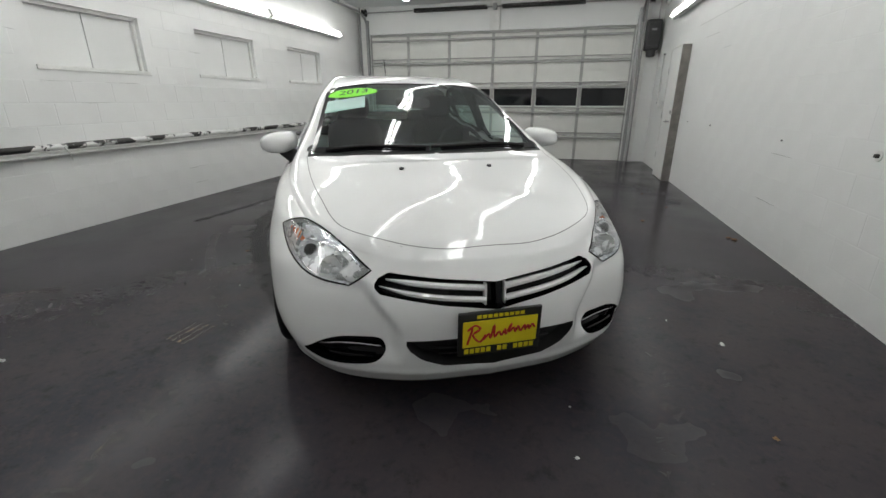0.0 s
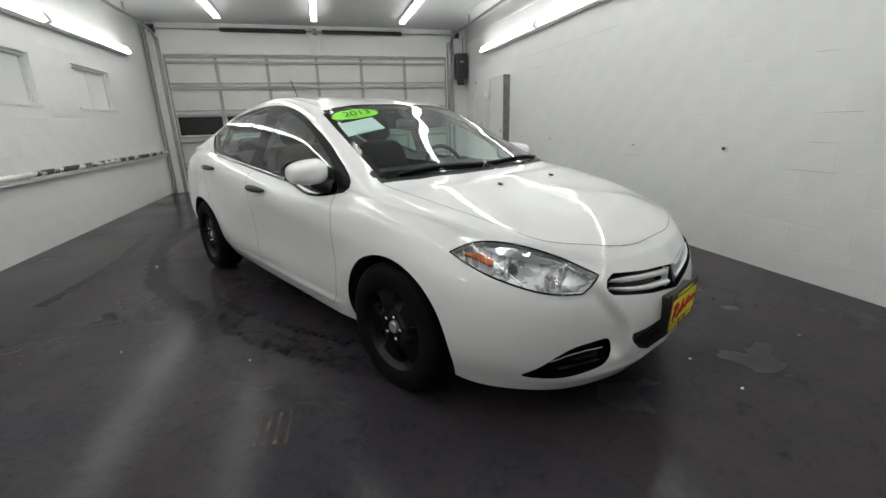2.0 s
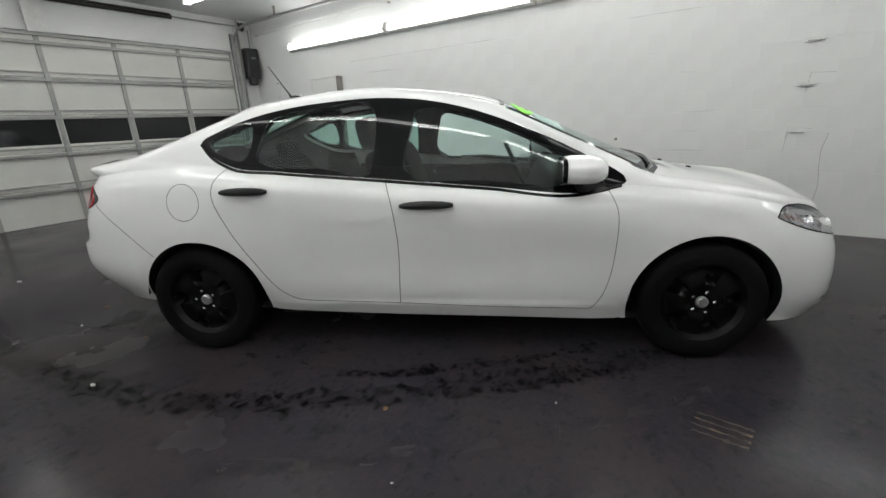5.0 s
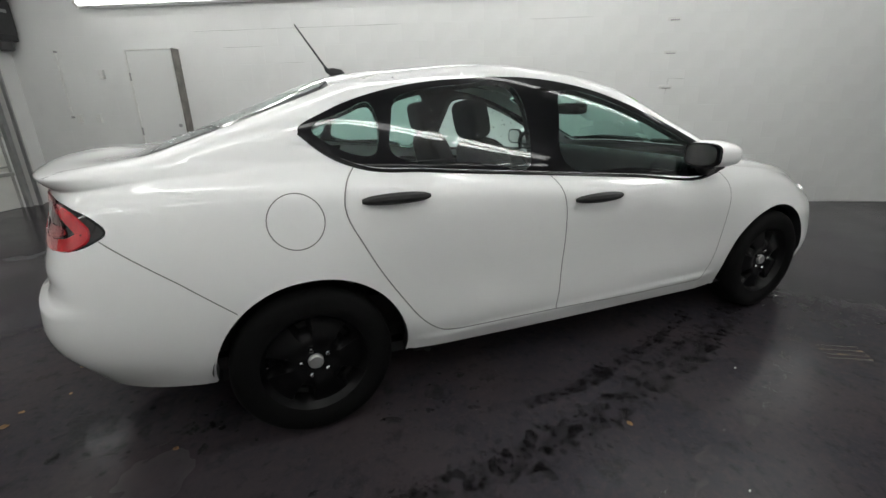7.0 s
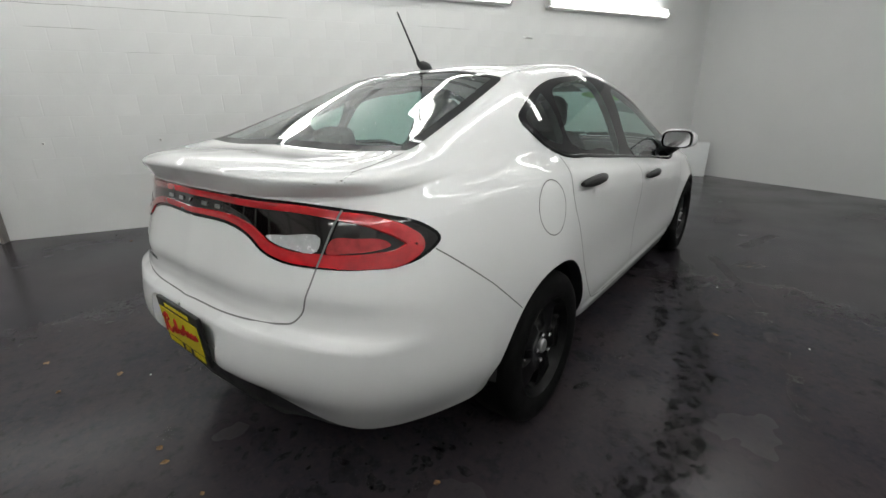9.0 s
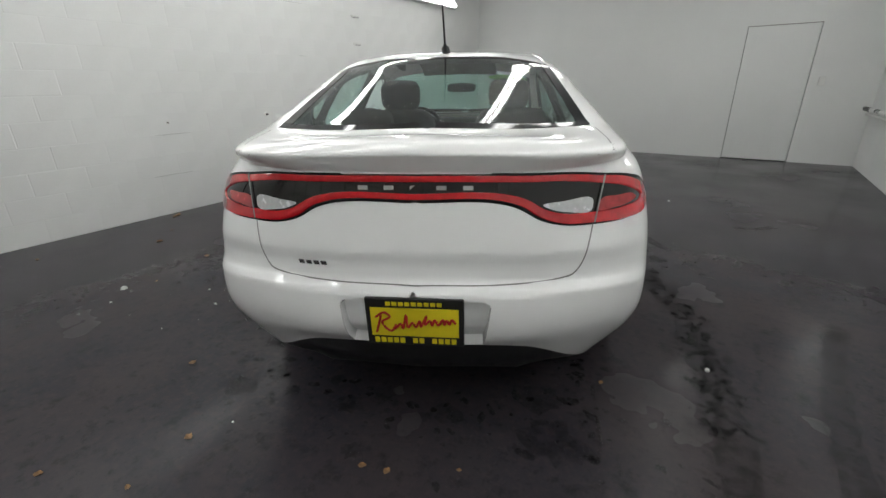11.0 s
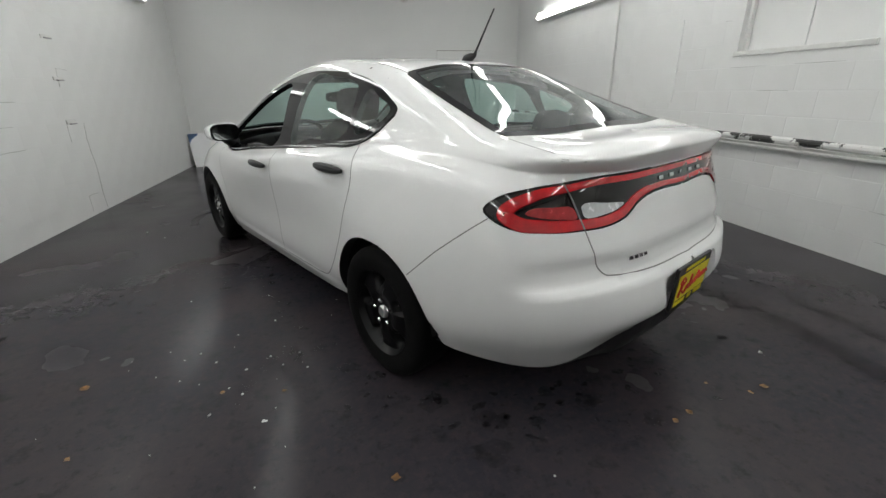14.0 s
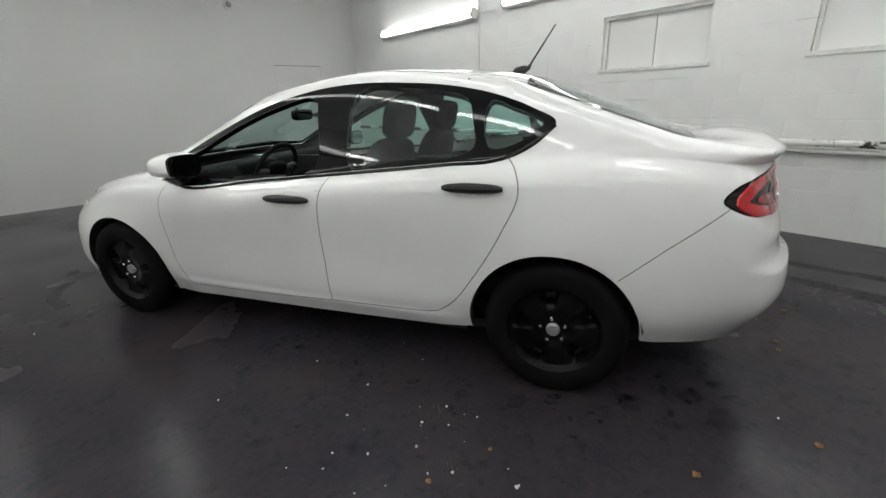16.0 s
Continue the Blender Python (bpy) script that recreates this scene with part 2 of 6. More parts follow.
bm = tube(bmesh.new(), [(-0.126, -0.17, 0.93), (-0.165, -0.17, 0.93), (-0.18, -0.17, 0.93)], [0.012, 0.012, 0.024], 12)
tube(bm, [(-0.18, -0.17, 0.93), (-0.185, -0.10, 0.925), (-0.18, -0.05, 0.925)], [0.010, 0.009, 0.008], 8)
part("door_handle", bm, STEEL, d, "grey steel lever handle", smooth=True)
part("deadbolt", tube(bmesh.new(), [(-0.126, -0.17, 1.07), (-0.14, -0.17, 1.07)], [0.026, 0.022], 14), STEEL, d, smooth=True)

d = thing("door_2", "plain white door flush in the end wall, closed", "door", (-2.15, YB, 0), kind="structure")
part("door_leaf", new_box(-0.442, 0.442, -0.05, -0.004, 0.01, 1.99, 0.003), WALL_SMOOTH, d)
part("door_head", new_box(-0.45, 0.45, -0.06, -0.012, 1.991, 2.0), GREYWOOD, d)


# ---- overhead garage door ----
gd = thing("garage_door", "white sectional overhead garage door with a row of dark windows, closed", "garage door", (0, YD + 0.02, 0), kind="structure")
G0, G1 = GARAGE[0], GARAGE[1]
GX = [G0, -2.21, -1.255, -0.275, 0.65, 1.6, G1]
GZ = [0.0, 0.51, 1.03, 1.545, 2.06, 2.655]
for r, (z0, z1) in enumerate(zip(GZ, GZ[1:])):
    for a, b in zip(GX, GX[1:]):
        if r == 2:
            bm = bmesh.new()
            box(bm, a + 0.004, b - 0.004, 0, 0.04, z0 + 0.003, 1.135)
            box(bm, a + 0.004, b - 0.004, 0, 0.04, 1.495, z1 - 0.003)
            box(bm, a + 0.004, a + 0.045, 0, 0.04, 1.136, 1.494)
            box(bm, b - 0.045, b - 0.004, 0, 0.04, 1.136, 1.494)
            part("panel", bm, DOORPANEL, gd)
            part("pane", new_box(a + 0.046, b - 0.046, 0.012, 0.02, 1.137, 1.493), BLACKGLASS, gd, "dark window pane with night behind it")
        else:
            part("panel", new_box(a + 0.004, b - 0.004, 0, 0.04, z0 + 0.003, z1 - 0.003, 0.003), DOORPANEL, gd)
    # long stiffening struts across each section
    for z in ([z1 - 0.03] if r < 4 else [z1 - 0.03, z1 - 0.14]):
        part("strut", new_box(G0 + 0.01, G1 - 0.01, -0.055, -0.022, z - 0.03, z + 0.018, 0.008), DOORSTEEL, gd)
    if r < 4:
        part("strut", new_box(G0 + 0.01, G1 - 0.01, -0.035, -0.022, z1 + 0.05, z1 + 0.075, 0.004), DOORSTEEL, gd)
for x in GX:
    w = 0.03
    part("stile", new_box(max(G0, x - w), min(G1, x + w), -0.02, -0.003, 0.004, 2.65, 0.003), DOORSTEEL, gd)
for x in GX[1:-1]:
    for z in GZ[1:-1]:
        part("hinge", new_box(x - 0.03, x + 0.03, -0.064, -0.056, z - 0.06, z + 0.05, 0.003), STEEL, gd)
for x in (G0 - 0.05, G1 + 0.05):
    part("track", new_box(x - 0.03, x + 0.03, -0.09, -0.025, 0.0, 2.95, 0.006), STEEL, gd)
for x in (G0 - 0.05, G1 + 0.09):
    run = [(x, -0.06, 2.7), (x, -0.1, 2.9), (x, -0.25, 3.02), (x, -0.5, 3.06), (x, -3.2, 3.06)]
    part("track", tube(bmesh.new(), run, 0.024, 8), STEEL, gd, "horizontal steel door track", smooth=True)
    for y in (-1.4, -3.0):
        part("track_hanger", new_box(x - 0.012, x + 0.012, y - 0.015, y + 0.015, 3.07, H, 0.002), STEEL, gd)
part("bottom_seal", new_box(G0, G1, -0.01, 0.045, -0.002, 0.004), BLACKBOX, gd)

# spring shaft over the door
sp = thing("torsion_spring_shaft", "dark coiled torsion springs on a steel shaft above the garage door", "door spring", (0, YD - 0.1, 3.09))
part("shaft", tube(bmesh.new(), [(-3.3, 0, 0), (2.85, 0, 0)], 0.0127, 8), STEEL, sp, smooth=True)
for a, b in ((-2.02, -0.42), (-0.1, 1.55)):
    turns = 60
    pts = [(a + (b - a) * i / (turns * 8), 0.036 * math.cos(i * math.pi / 4), 0.036 * math.sin(i * math.pi / 4)) for i in range(turns * 8 + 1)]
    part("coil_spring", tube(bmesh.new(), pts, 0.0115, 5), DARKSTEEL, sp, smooth=True)
part("centre_bracket", new_box(-0.36, -0.14, 0.02, 0.098, -0.45, 0.12, 0.006), PAINT_TRIM, sp)
part("centre_plate", new_box(-0.29, -0.21, -0.06, 0.018, -0.06, 0.06, 0.006), STEEL, sp)
for x in (-3.2, 2.78):
    bm = tube(bmesh.new(), [(x - 0.04, 0, 0), (x - 0.035, 0, 0), (x + 0.035, 0, 0), (x + 0.04, 0, 0)], [0.08, 0.06, 0.06, 0.08], 16)
    part("cable_drum", bm, DARKSTEEL, sp, smooth=True)

# side opener motor and its housing on the end wall
op = thing("garage_door_opener", "dark side-mounted garage door opener motor on the wall", "door opener", (2.84, YD - 0.14, 2.15))
part("housing", new_box(-0.11, 0.15, -0.11, 0.1, 0.02, 0.56, 0.03), BLACKBOX, op)
part("motor", tube(bmesh.new(), [(0.02, -0.02, -0.1), (0.02, -0.02, -0.08), (0.02, -0.02, 0.02)], [0.06, 0.085, 0.085], 16), BLACKBOX, op, smooth=True)
part("cover", new_box(-0.09, 0.13, -0.13, -0.108, 0.1, 0.5, 0.008), BLACKBOX, op)
part("nameplate", new_box(-0.03, 0.06, -0.134, -0.1295, 0.36, 0.4), STEEL, op)
part("bracket", new_box(-0.06, 0.1, 0.1, 0.138, 0.05, 0.5), STEEL, op)
part("conduit", tube(bmesh.new(), [(0.1, 0.06, 0.56), (0.1, 0.06, 0.9)], 0.014, 8), STEEL, op, smooth=True)

# steel corner posts beside the door
for x, wdt in ((-3.26, 0.13), (2.74, 0.1)):
    post = thing("door_post", "grey painted steel post beside the garage door", "post", (x, YD - 0.07, 0))
    part("web", new_box(-wdt / 2, wdt / 2, -0.012, 0.066, 0.0, 3.2, 0.006), PAINT_TRIM, post)
    part("flange", new_box(-wdt / 2, -wdt / 2 + 0.02, -0.07, -0.013, 0.0, 3.2, 0.004), STEEL, post)


# ---- fluorescent fittings ----
def strip_light(at, turn, group):
    """A two-tube batten 2.36 m long; its local z points away from the surface it is fixed to."""
    f = thing("strip_light", "long white fluorescent batten with two lit tubes", "strip light", at, group)
    f.matrix_basis = Matrix.Translation(at) @ turn
    part("batten", new_box(-0.06, 0.06, -1.18, 1.18, -0.07, -0.012, 0.006), PLASTIC_WHITE, f)
    for s in (-1, 1):
        part("tube", tube(bmesh.new(), [(s * 0.034, -1.13, 0.014), (s * 0.034, 1.13, 0.014)], 0.019, 8), TUBE, f, "lit fluorescent tube", smooth=True)
        part("end_cap", new_box(-0.058, 0.058, s * 1.155 - 0.022, s * 1.155 + 0.022, -0.011, 0.042, 0.005), PLASTIC_WHITE, f)
    return f


first = strip_light((XR - 0.09, 4.22, 2.62), pose(0, 0, 0, 0, -62, 0), "fluorescent fittings")
side_r = pose(0, 0, 0, 0, -62, 0)
side_l = pose(0, 0, 0, 0, 62, 0)
down = pose(0, 0, 0, 180, 0, 0)
for y in (1.84, -0.56, -3.5):
    copy_thing(first, Matrix.Translation((XR - 0.09, y, 2.62)) @ side_r)
for y, z in ((4.34, 2.535), (1.95, 2.525), (-0.55, 2.49), (-3.42, 2.45)):
    copy_thing(first, Matrix.Translation((XL + 0.09, y, z)) @ side_l)
for x in (-1.9, -0.25, 1.42):
    for y in (4.55, 2.1, -0.35, -2.8):
        copy_thing(first, Matrix.Translation((x, y, H - 0.075)) @ down)

# ---- fixtures on the walls ----
rail = thing("wall_pipe_rail", "white pipe rail with peeling black-spotted paint along the block wall", "pipe rail", (XL, 0.4, 0.8))
part("pipe", tube(bmesh.new(), [(0.09, -6.0, 0.03), (0.09, 6.1, 0.03)], 0.03, 10), PEEL, rail, smooth=True)
part("ledge", new_box(0.001, 0.05, -6.0, 6.1, -0.05, -0.012, 0.006), PAINT_TRIM, rail)
part("conduit", tube(bmesh.new(), [(0.065, -6.0, -0.045), (0.065, 6.1, -0.045)], 0.013, 8), PAINT_TRIM, rail, smooth=True)
for y in np.arange(-5.6, 6.0, 1.45):
    part("bracket", new_box(0.0, 0.1, y - 0.02, y + 0.02, -0.012, 0.012, 0.003), PAINT_TRIM, rail)
# a rag of old paint hanging from the pipe
part("hanging_strip", tube(bmesh.new(), [(0.12, -0.75, 0.03), (0.13, -0.72, -0.04), (0.125, -0.71, -0.11)], [0.012, 0.01, 0.003], 6), PAINT_TRIM, rail)

post = thing("wall_conduit", "thin white painted conduit standing against the block wall", "conduit", (XL + 0.02, -2.23, 0))
part("pipe", tube(bmesh.new(), [(0, 0, 0.0), (0, 0, 3.2)], 0.013, 8), PAINT_TRIM, post, smooth=True)
patch = thing("wall_patch_panel", "white painted plywood patch screwed to the block wall", "wall panel", (XL, -1.38, 1.1))
part("sheet", new_box(0.0, 0.010, -0.37, 0.36, 0, 0.82, 0.003), WALL, patch)

spot = thing("wall_pipe_stub", "rusty bolt stub standing out of the white wall", "bolt stub", (XR, -0.39, 0.94), "bolt stubs in the wall")
part("washer", tube(bmesh.new(), [(0, 0, 0), (-0.006, 0, 0)], [0.034, 0.03], 14), PAINT_TRIM, spot)
part("stub", tube(bmesh.new(), [(-0.006, 0, 0), (-0.025, 0, 0)], [0.014, 0.011], 10), DARKSTEEL, spot)
for y, z in ((0.78, 0.93), (2.66, 0.955), (3.68, 0.955)):
    copy_thing(spot, Matrix.Translation((XR, y, z)) @ Matrix.Scale(0.55 if y < 3 else 0.45, 4))

for z in (2.18, 1.82, 1.43, 1.0):
    hook = thing("wall_anchor", "small painted steel anchor bracket on the white wall", "bracket", (XR, -2.08, z), "anchor brackets in a column")
    part("plate", new_box(-0.012, 0, -0.075, 0.075, -0.018, 0.018, 0.003), PAINT_TRIM, hook)
    part("lip", new_box(-0.035, -0.013, -0.05, 0.05, -0.02, -0.008, 0.002), STEEL, hook)

for y, z in ((5.35, 1.75), (5.55, 1.18), (5.85, 1.18)):
    sw = thing("wall_switch", "small white switch box on the wall", "switch", (XR, y, z), "switch boxes")
    part("box", new_box(-0.035, 0, -0.035, 0.035, -0.055, 0.055, 0.006), PLASTIC_WHITE, sw)
    part("toggle", new_box(-0.05, -0.034, -0.006, 0.006, -0.01, 0.012, 0.002), PLASTIC_WHITE, sw)
sw = thing("wall_switch", "white switch box beside the end wall door", "switch", (-2.76, YB, 1.2), "switch boxes")
part("box", new_box(-0.04, 0.04, 0, 0.03, -0.06, 0.06, 0.006), PLASTIC_WHITE, sw)

det = thing("smoke_detector", "round white detector high on the end wall", "detector", (-1.08, YB, 2.9))
part("base", tube(bmesh.new(), [(0, 0, 0), (0, 0.025, 0), (0, 0.05, 0)], [0.08, 0.08, 0.06], 20), PLASTIC_WHITE, det, smooth=True)
part("lens", tube(bmesh.new(), [(0, 0.05, 0), (0, 0.085, 0)], [0.045, 0.03], 16), STEEL, det, smooth=True)

bd = thing("leaning_board", "white board with a torn blue corner leaning in the corner", "board", (2.725, -5.42, 0))
lean = pose(0, 0, 0, 14, 0, 31)
part("sheet", new_box(-0.255, 0.255, -0.006, 0.006, 0.0, 0.6, 0.002, m=lean), BOARD, bd)
bm = bmesh.new()
vs = [bm.verts.new(lean @ Vector(p)) for p in ((0.253, 0.009, 0.597), (0.253, 0.009, 0.42), (0.2, 0.009, 0.5), (0.1, 0.009, 0.56), (0.08, 0.009, 0.597))]
bm.faces.new(vs)
bmesh.ops.solidify(bm, geom=list(bm.faces), thickness=0.002)
part("blue_film", bm, BLUE, bd, "torn blue film on the board's corner")

crack = thing("wall_crack", "long upright crack in the painted wall beside the anchors", "crack", (XR, -2.3, 0))
pts = [(-0.002, 0.03 * math.sin(k * 1.7) * (0.4 + 0.05 * k), 0.02 + 0.16 * k) for k in range(7)]
part("crack_line", tube(bmesh.new(), pts, 0.0025, 5), DOORSTEEL, crack)
part("crack_line", tube(bmesh.new(), [(-0.002, 0.10, 0.22), (-0.002, 0.3, 0.225), (-0.002, 0.3, 0.05)], 0.0018, 5), DOORSTEEL, crack)
part("crack_line", tube(bmesh.new(), [(-0.002, 0.12, 1.02), (-0.002, 0.3, 1.03), (-0.002, 0.31, 0.8)], 0.0018, 5), DOORSTEEL, crack)
part("crack_line", tube(bmesh.new(), [(-0.002, 0.02, 1.52), (-0.002, 0.2, 1.53), (-0.002, 0.22, 1.35)], 0.0018, 5), DOORSTEEL, crack)

for k, pts in enumerate(([(XR - 0.03, 6.4, 2.95), (XR - 0.03, 4.6, 2.98), (XR - 0.03, 3.0, 2.96)], [(XR - 0.025, 5.95, 2.05), (XR - 0.025, 5.95, 1.2)])):
    cd = thing("wall_conduit", "thin painted conduit clipped to the white wall", "conduit", (0, 0, 0))
    part("pipe", tube(bmesh.new(), pts, 0.011, 8), PAINT_TRIM, cd, smooth=True)
    for p in (pts[0], pts[-1]):
        part("clip", new_box(p[0] - 0.013, XR, p[1] - 0.012, p[1] + 0.012, p[2] - 0.014, p[2] + 0.014, 0.003), STEEL, cd)


# open mortar joints, dark where the paint has split
for wall_x, sgn, runs in ((XL, 1, [(-0.48, -0.4, 1.829), (-0.32, 0.06, 1.422), (0.3, 0.7, 1.422), (0.01, 0.31, 1.219), (1.48, 1.67, 1.829), (-1.71, -1.0, 1.829), (1.23, 1.44, 0.203), (1.14, 1.45, 0.406)]),
                          (XR, -1, [(-1.08, -1.36, 1.219), (-1.0, -1.24, 1.016), (-0.85, -1.29, 0.813), (-1.0, -1.14, 1.626), (-0.41, -1.14, 2.235), (3.57, 3.0, 2.032), (3.96, 1.19, 2.235), (2.81, 2.47, 1.829), (0.93, 0.57, 0.813), (1.03, 0.64, 0.406)])):
    jc = thing("joint_crack", "short split mortar joints in the white painted block wall", "crack", (wall_x, 0, 0))
    rng = random.Random(int(wall_x * 7))
    for y0, y1, z in runs:
        n = max(3, int(abs(y1 - y0) / .09))
        pts = [(sgn * .0012, y0 + (y1 - y0) * k / n, z + rng.uniform(-.003, .003)) for k in range(n + 1)]
        part("crack_line", tube(bmesh.new(), pts, [.0008] + [rng.uniform(.001, .0024) for k in range(n - 1)] + [.0008], 5), DOORSTEEL, jc)


# ---- the car: built in its own axes, nose to -y, then set down in the hall ----
CAR_TURN = 28.3
PAINT = material("white_car_paint", (0.845, 0.848, 0.845), 0.32, vary=0.006, scale=2, fine=40, coat=1.0, rough_vary=0)
PAINT.node_tree.nodes["Principled BSDF"].inputs["Coat IOR"].default_value = 1.6
PAINT.node_tree.nodes["Principled BSDF"].inputs["Coat Roughness"].default_value = 0.012
PAINT.node_tree.nodes["Principled BSDF"].inputs["Specular IOR Level"].default_value = 0.06
TRIM_BLACK = material("gloss_black_trim", (0.004, 0.004, 0.005), 0.06, vary=0.1, rough_vary=0.02, spec=0.22)
PLASTIC_BLACK = material("black_grained_plastic", (0.014, 0.014, 0.015), 0.5, vary=0.2, scale=20, fine=300, bump=0.0006)
RUBBER = material("tyre_rubber", (0.0048, 0.0048, 0.0048), 0.75, vary=0.25, scale=12, fine=150, bump=0.001, spec=0.12)
RIM_BLACK = material("black_steel_wheel", (0.004, 0.004, 0.0043), 0.36, vary=0.2, scale=10, spec=0.2)
CHROME = material("chrome", (0.75, 0.75, 0.76), 0.1, metal=1.0, vary=0.03, rough_vary=0.03)
CAP = material("grey_hub_cap", (0.5, 0.5, 0.5), 0.35, metal=0.6, vary=0.1)
CLOTH = material("dark_seat_cloth", (0.006, 0.006, 0.0065), 0.9, vary=0.2, scale=25, fine=260, bump=0.001, spec=0.08)
CLOTH_GREY = material("grey_headliner_cloth", (0.07, 0.07, 0.068), 0.9, vary=0.08, scale=25, fine=260)
DASH = material("dark_dashboard", (0.012, 0.012, 0.013), 0.6, vary=0.2, scale=20, fine=200, bump=0.0006, spec=0.15)
GAP = material("panel_gap_shadow_line", (0.2, 0.2, 0.2), 0.8, vary=0.1)
UNDER = material("underbody_black", (0.01, 0.01, 0.01), 0.8, vary=0.2)
RED_LENS = material("red_lamp_lens", (0.52, 0.008, 0.014), 0.12, vary=0.15, scale=30, coat=1.0)
BRAKE_RED = material("dark_red_reflector", (0.42, 0.03, 0.035), 0.2, metal=0.35, vary=0.25, scale=50, coat=0.6)
SMOKE = material("smoked_lamp_lens", (0.007, 0.004, 0.004), 0.1, vary=0.2, coat=0.35)
CLEAR_LENS = material("clear_lamp_insert", (0.6, 0.61, 0.62), 0.25, metal=0.25, vary=0.1, scale=60, coat=0.5)
AMBER = material("amber_reflector", (0.62, 0.13, 0.01), 0.25, vary=0.15, scale=40, coat=0.5)
LAMP_CHROME = material("lamp_bowl_chrome", (0.62, 0.62, 0.615), 0.3, metal=0.6, vary=0.2, scale=22)
YELLOW = material("yellow_plate", (0.78, 0.66, 0.02), 0.45, vary=0.05, scale=12)
REDINK = material("red_script_ink", (0.5, 0.02, 0.02), 0.5, vary=0.1)
GREEN = material("bright_green_sticker", (0.25, 0.85, 0.04), 0.5, vary=0.05)
PALE = material("pale_paper_sticker", (0.45, 0.62, 0.58), 0.6, vary=0.06)
BLACKINK = material("black_ink", (0.01, 0.01, 0.01), 0.5, vary=0.1)


def glass_material(name, tint, density):
    """Thin car glass: a see-through tint under a clear gloss."""
    m = bpy.data.materials.new(name)
    m.use_nodes = True
    nt = m.node_tree
    nt.nodes.clear()
    out = nt.nodes.new("ShaderNodeOutputMaterial")
    clear = nt.nodes.new("ShaderNodeBsdfTransparent")
    clear.inputs["Color"].default_value = (*[c * (1 - density) for c in tint], 1)
    gloss = nt.nodes.new("ShaderNodeBsdfGlossy")
    gloss.inputs["Roughness"].default_value = 0.015
    gloss.inputs["Color"].default_value = (1, 1, 1, 1)
    facing = nt.nodes.new("ShaderNodeLayerWeight")
    facing.inputs["Blend"].default_value = 0.5
    steep = nt.nodes.new("ShaderNodeMath")
    steep.operation = "POWER"
    steep.inputs[1].default_value = 4.5
    fres = nt.nodes.new("ShaderNodeMath")
    fres.operation = "MULTIPLY_ADD"
    fres.inputs[1].default_value, fres.inputs[2].default_value = 0.93, 0.06
    nt.links.new(facing.outputs["Facing"], steep.inputs[0])
    nt.links.new(steep.outputs[0], fres.inputs[0])
    mix = nt.nodes.new("ShaderNodeMixShader")
    nt.links.new(fres.outputs[0], mix.inputs[0])
    nt.links.new(clear.outputs[0], mix.inputs[1])
    nt.links.new(gloss.outputs[0], mix.inputs[2])
    nt.links.new(mix.outputs[0], out.inputs[0])
    return m


GLASS = glass_material("green_tinted_glass", (0.70, 0.92, 0.86), 0.08)
LENS = glass_material("clear_headlight_lens", (0.97, 0.98, 1.0), 0.04)

# Guide curves of the half body, from the nose round the flank to the tail.
# Each runs through the same stations; x is the half width.
SILL = [(0, -2.205, .182), (.35, -2.165, .182), (.605, -2.045, .182), (.79, -1.80, .185), (.82, -1.35, .205), (.82, -.9, .20), (.82, -.35, .21),
        (.82, .25, .22), (.82, .9, .24), (.82, 1.35, .26), (.80, 1.76, .285), (.615, 2.09, .283), (.365, 2.245, .408), (0, 2.28, .418)]
LOW = [(0, -2.268, .275), (.36, -2.223, .275), (.665, -2.078, .288), (.845, -1.79, .33), (.875, -1.35, .36), (.868, -.9, .33), (.868, -.35, .33),
       (.868, .25, .34), (.872, .9, .36), (.88, 1.35, .40), (.865, 1.76, .42), (.735, 2.12, .44), (.42, 2.28, .485), (0, 2.325, .495)]
MID = [(0, -2.285, .45), (.38, -2.23, .45), (.688, -2.07, .46), (.85, -1.76, .52), (.905, -1.35, .58), (.882, -.9, .53), (.872, -.35, .53),
       (.872, .25, .54), (.878, .9, .57), (.91, 1.35, .63), (.875, 1.76, .63), (.765, 2.115, .63), (.44, 2.262, .64), (0, 2.295, .65)]
CREASE = [(0, -2.25, .60), (.40, -2.185, .60), (.665, -2.03, .62), (.815, -1.71, .68), (.872, -1.35, .75), (.885, -.9, .76), (.885, -.35, .79),
          (.885, .25, .82), (.88, .9, .87), (.868, 1.35, .90), (.84, 1.75, .90), (.745, 2.04, .885), (.43, 2.19, .89), (0, 2.225, .89)]
BELT = [(0, -2.205, .68), (.40, -2.125, .688), (.61, -1.93, .72), (.72, -1.68, .79), (.79, -1.35, .86), (.80, -.95, .905), (.80, -.35, .90),
        (.80, .25, .96), (.79, .9, 1.02), (.765, 1.35, 1.055), (.745, 1.75, 1.04), (.675, 2.01, 1.012), (.42, 2.165, 1.003), (0, 2.20, 1.0)]
RAIL = [(0, -2.135, .733), (.38, -2.055, .755), (.55, -1.88, .79), (.63, -1.66, .845), (.68, -1.35, .905), (.715, -1.08, .955), (.608, -.40, 1.268),
        (.552, .25, 1.398), (.55, .8, 1.378), (.572, 1.15, 1.322), (.635, 1.75, 1.125), (.63, 2.07, 1.07), (.42, 2.195, 1.06), (0, 2.232, 1.062)]
CROWN = [(0, -2.0, .812), (.26, -1.95, .828), (.37, -1.82, .84), (.42, -1.62, .88), (.45, -1.38, .925), (.46, -1.20, .965), (.40, -.40, 1.322),
         (.36, .25, 1.434), (.36, .8, 1.422), (.36, 1.18, 1.362), (.38, 1.84, 1.108), (.36, 2.11, 1.095), (.22, 2.18, 1.092), (0, 2.205, 1.09)]
